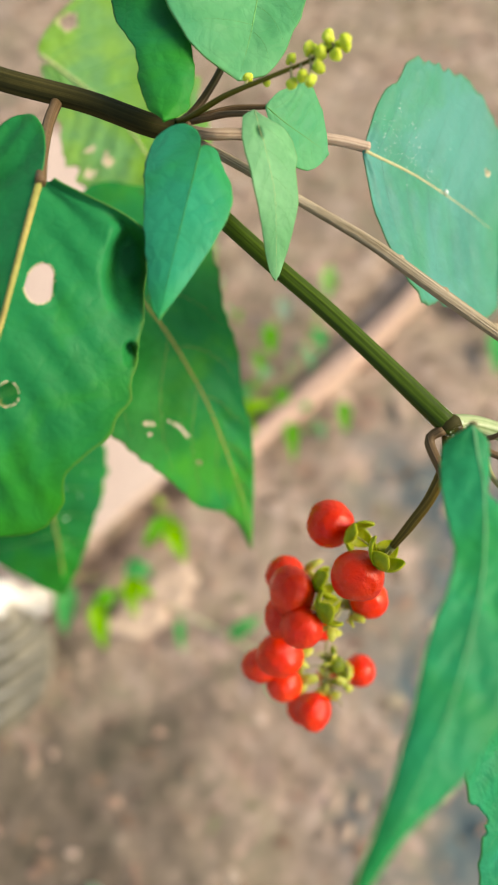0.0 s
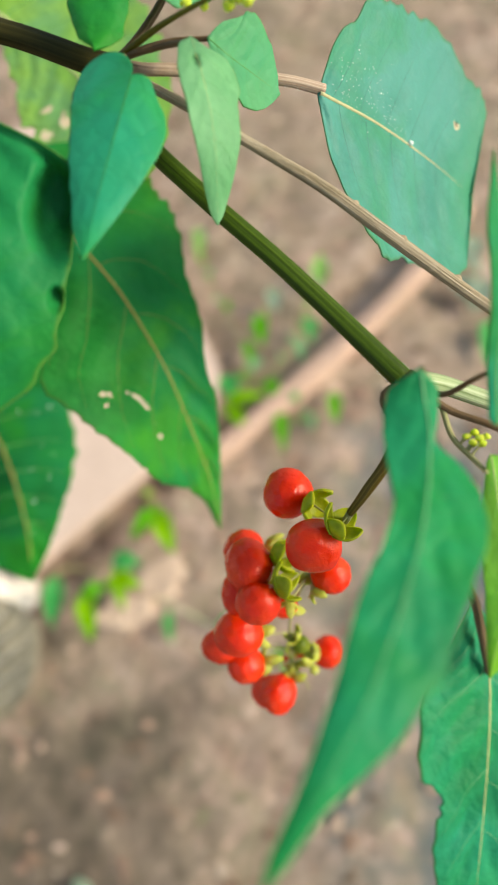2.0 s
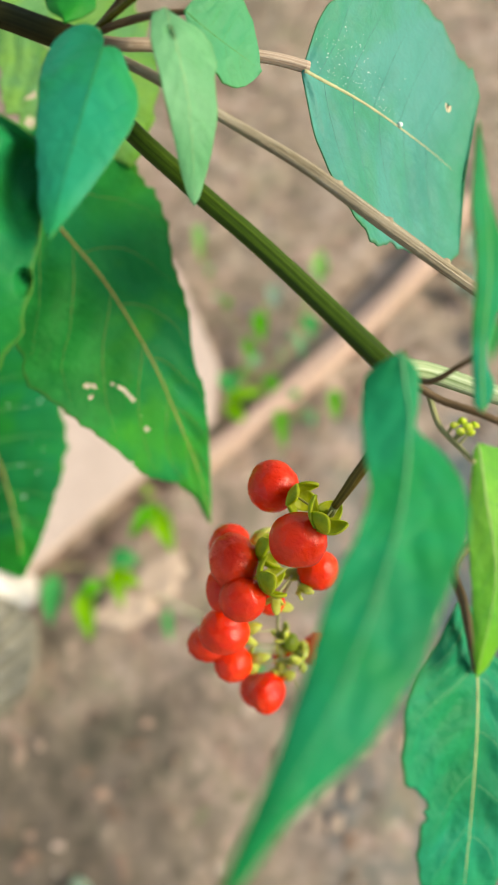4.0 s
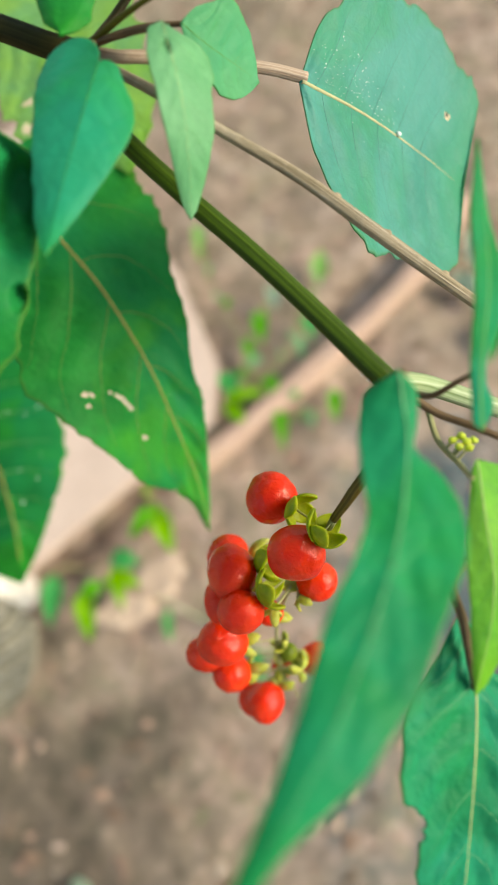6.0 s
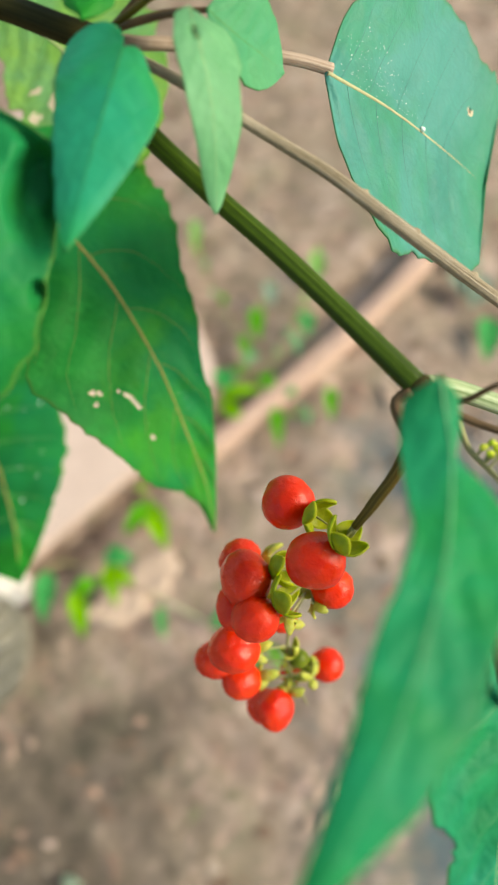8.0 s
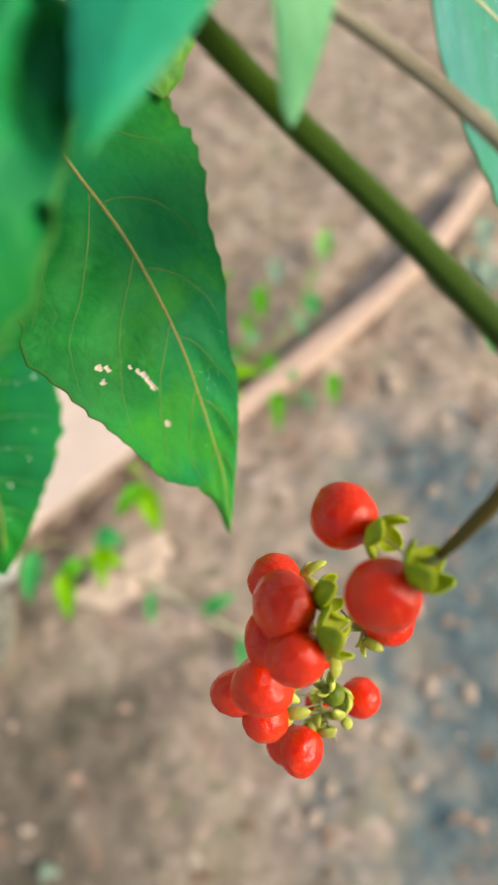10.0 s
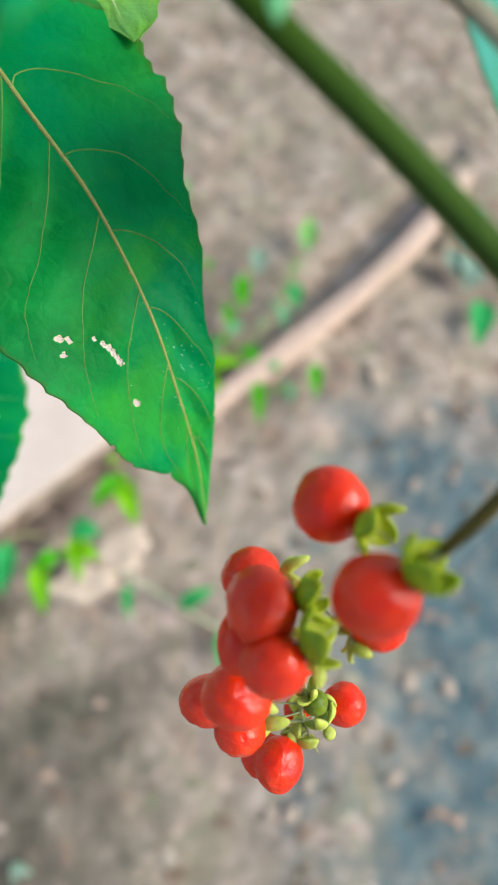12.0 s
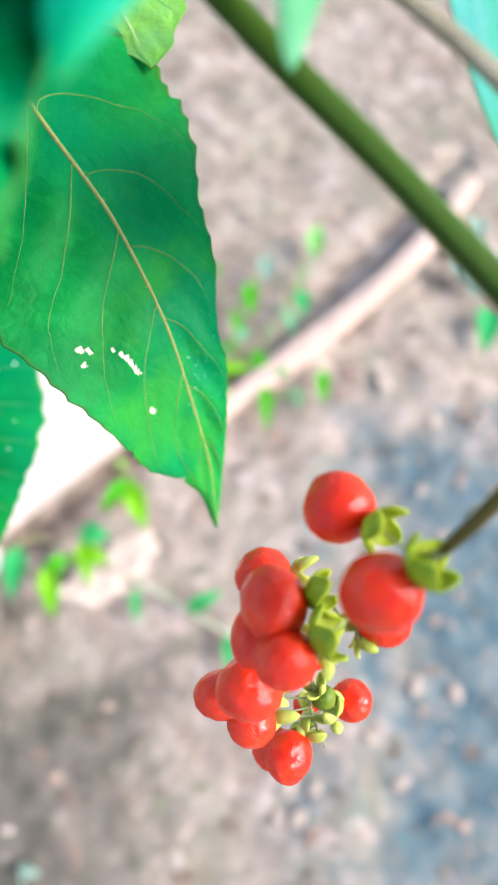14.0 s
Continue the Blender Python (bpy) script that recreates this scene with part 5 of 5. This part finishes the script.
tube("fruit_stalk", RACHIS[:5], [0.68, 0.64, 0.6, 0.58, 0.42], STALK_BROWN, plant, "olive-brown hanging fruit stalk", sides=18, ridges=3, ridge=0.03, count=50)
tube("fruit_axis", RACHIS[4:], [0.42, 0.32, 0.25, 0.2, 0.12], STALK, plant, "thin green axis of the fruit cluster", sides=12, count=50)
BERRIES = [  # centre, radius, foot of its stalk, dark scar towards
    ((10.2, 30.0, 398.0), 2.95, (16.3, 25.0, 402.1), None),
    ((12.5, 22.3, 401.7), 3.0, (16.2, 24.1, 406.1), None),
    ((6.6, 18.7, 391.8), 2.68, (11.2, 21.0, 394.1), None),
    ((17.6, 17.8, 364.5), 2.5, (13.0, 16.4, 369.0), None),
    ((4.3, 16.9, 382.8), 3.0, (10.5, 17.5, 375.8), None),
    ((9.9, 11.3, 367.3), 2.7, (13.0, 14.9, 367.3), None),
    ((5.5, 23.1, 391.6), 3.0, (11.4, 24.4, 393.0), (-1, 0.1, 0.2)),
    ((5.0, 26.9, 386.7), 2.68, (12.3, 27.5, 385.7), None),
    ((4.6, 21.0, 387.6), 2.6, (11.8, 23.0, 388.0), None),
    ((2.0, 16.9, 374.5), 2.75, (11.0, 17.1, 372.0), (-0.85, -0.3, 0.35)),
    ((5.2, 14.3, 373.8), 2.52, (11.8, 16.5, 370.8), None),
    ((15.8, 22.7, 389.4), 2.45, (12.4, 22.5, 386.4), None),
    ((8.5, 12.2, 364.0), 2.5, (13.0, 14.9, 367.3), None),
    ((12.6, 17.0, 362.5), 1.7, (12.4, 16.0, 368.8), None),
    ((10.2, 20.4, 383.0), 1.7, (11.3, 19.9, 378.8), None),
]
SHAPES = {6: (0.98, 1.14, 1.04), 4: (1.1, 0.98, 0.98), 9: (1.12, 0.95, 0.95), 5: (0.98, 1.05, 1.0), 8: (0.95, 1.1, 1.0)}
for number, (centre, radius, foot, scar) in enumerate(BERRIES):
    berry(plant, centre, radius, foot, 300 + number, scar=scar, sepals=4 if number < 9 else 3 if number < 12 else 2, sepal_size=1.02 if number in (0, 1, 2, 6) else 0.85, squash=SHAPES.get(number, (1.0, 1.0, 0.97)))
berry(plant, (12.9, 17.2, 373.1), 1.35, (10.9, 18.8, 376.5), 330, material=BUD_GREEN, sepal_size=0.6, label="unripe green berry")
# a tiny pale ball with sepals, added in place of a bunch of sepals
berry(plant, (15.1, 14.5, 368.6), 0.7, (13.7, 16.2, 369.3), 331, material=SEPAL_PALE, sepal_size=0.8, label="small pale cluster of sepals")
# empty calyxes left where berries have dropped
for number, (at, way) in enumerate([((13.4, 20.9, 389.0), (1, -0.5, -0.6)), ((10.5, 19.2, 389.9), (-0.1, -0.6, -0.7)), ((9.0, 15.0, 368.6), (-1, 0, -0.2)), ((11.3, 14.7, 367.7), (-0.1, -0.8, -0.4))]):
    w, a, b = frame_of(way)
    verts, faces = [], []
    for k in range(3):
        turn = 2 * np.pi * k / 3 + number
        spread = a * np.cos(turn) + b * np.sin(turn)
        pv, pf = petal_data(np.array(at) + spread * 0.2, spread * 0.6 + w, spread, 1.9, 0.6, cup=0.25)
        solid("empty_sepal", pv, pf, SEPAL_PALE, plant)
    near = curve(RACHIS[4:], 80)
    foot = near[np.argmin(np.linalg.norm(near - np.array(at), axis=1))]
    tube("stalk", [foot, (foot + np.array(at)) / 2 + np.array([0.1, 0.1, 0.1]), at], [0.2, 0.18], STALK, plant, sides=7, count=8)
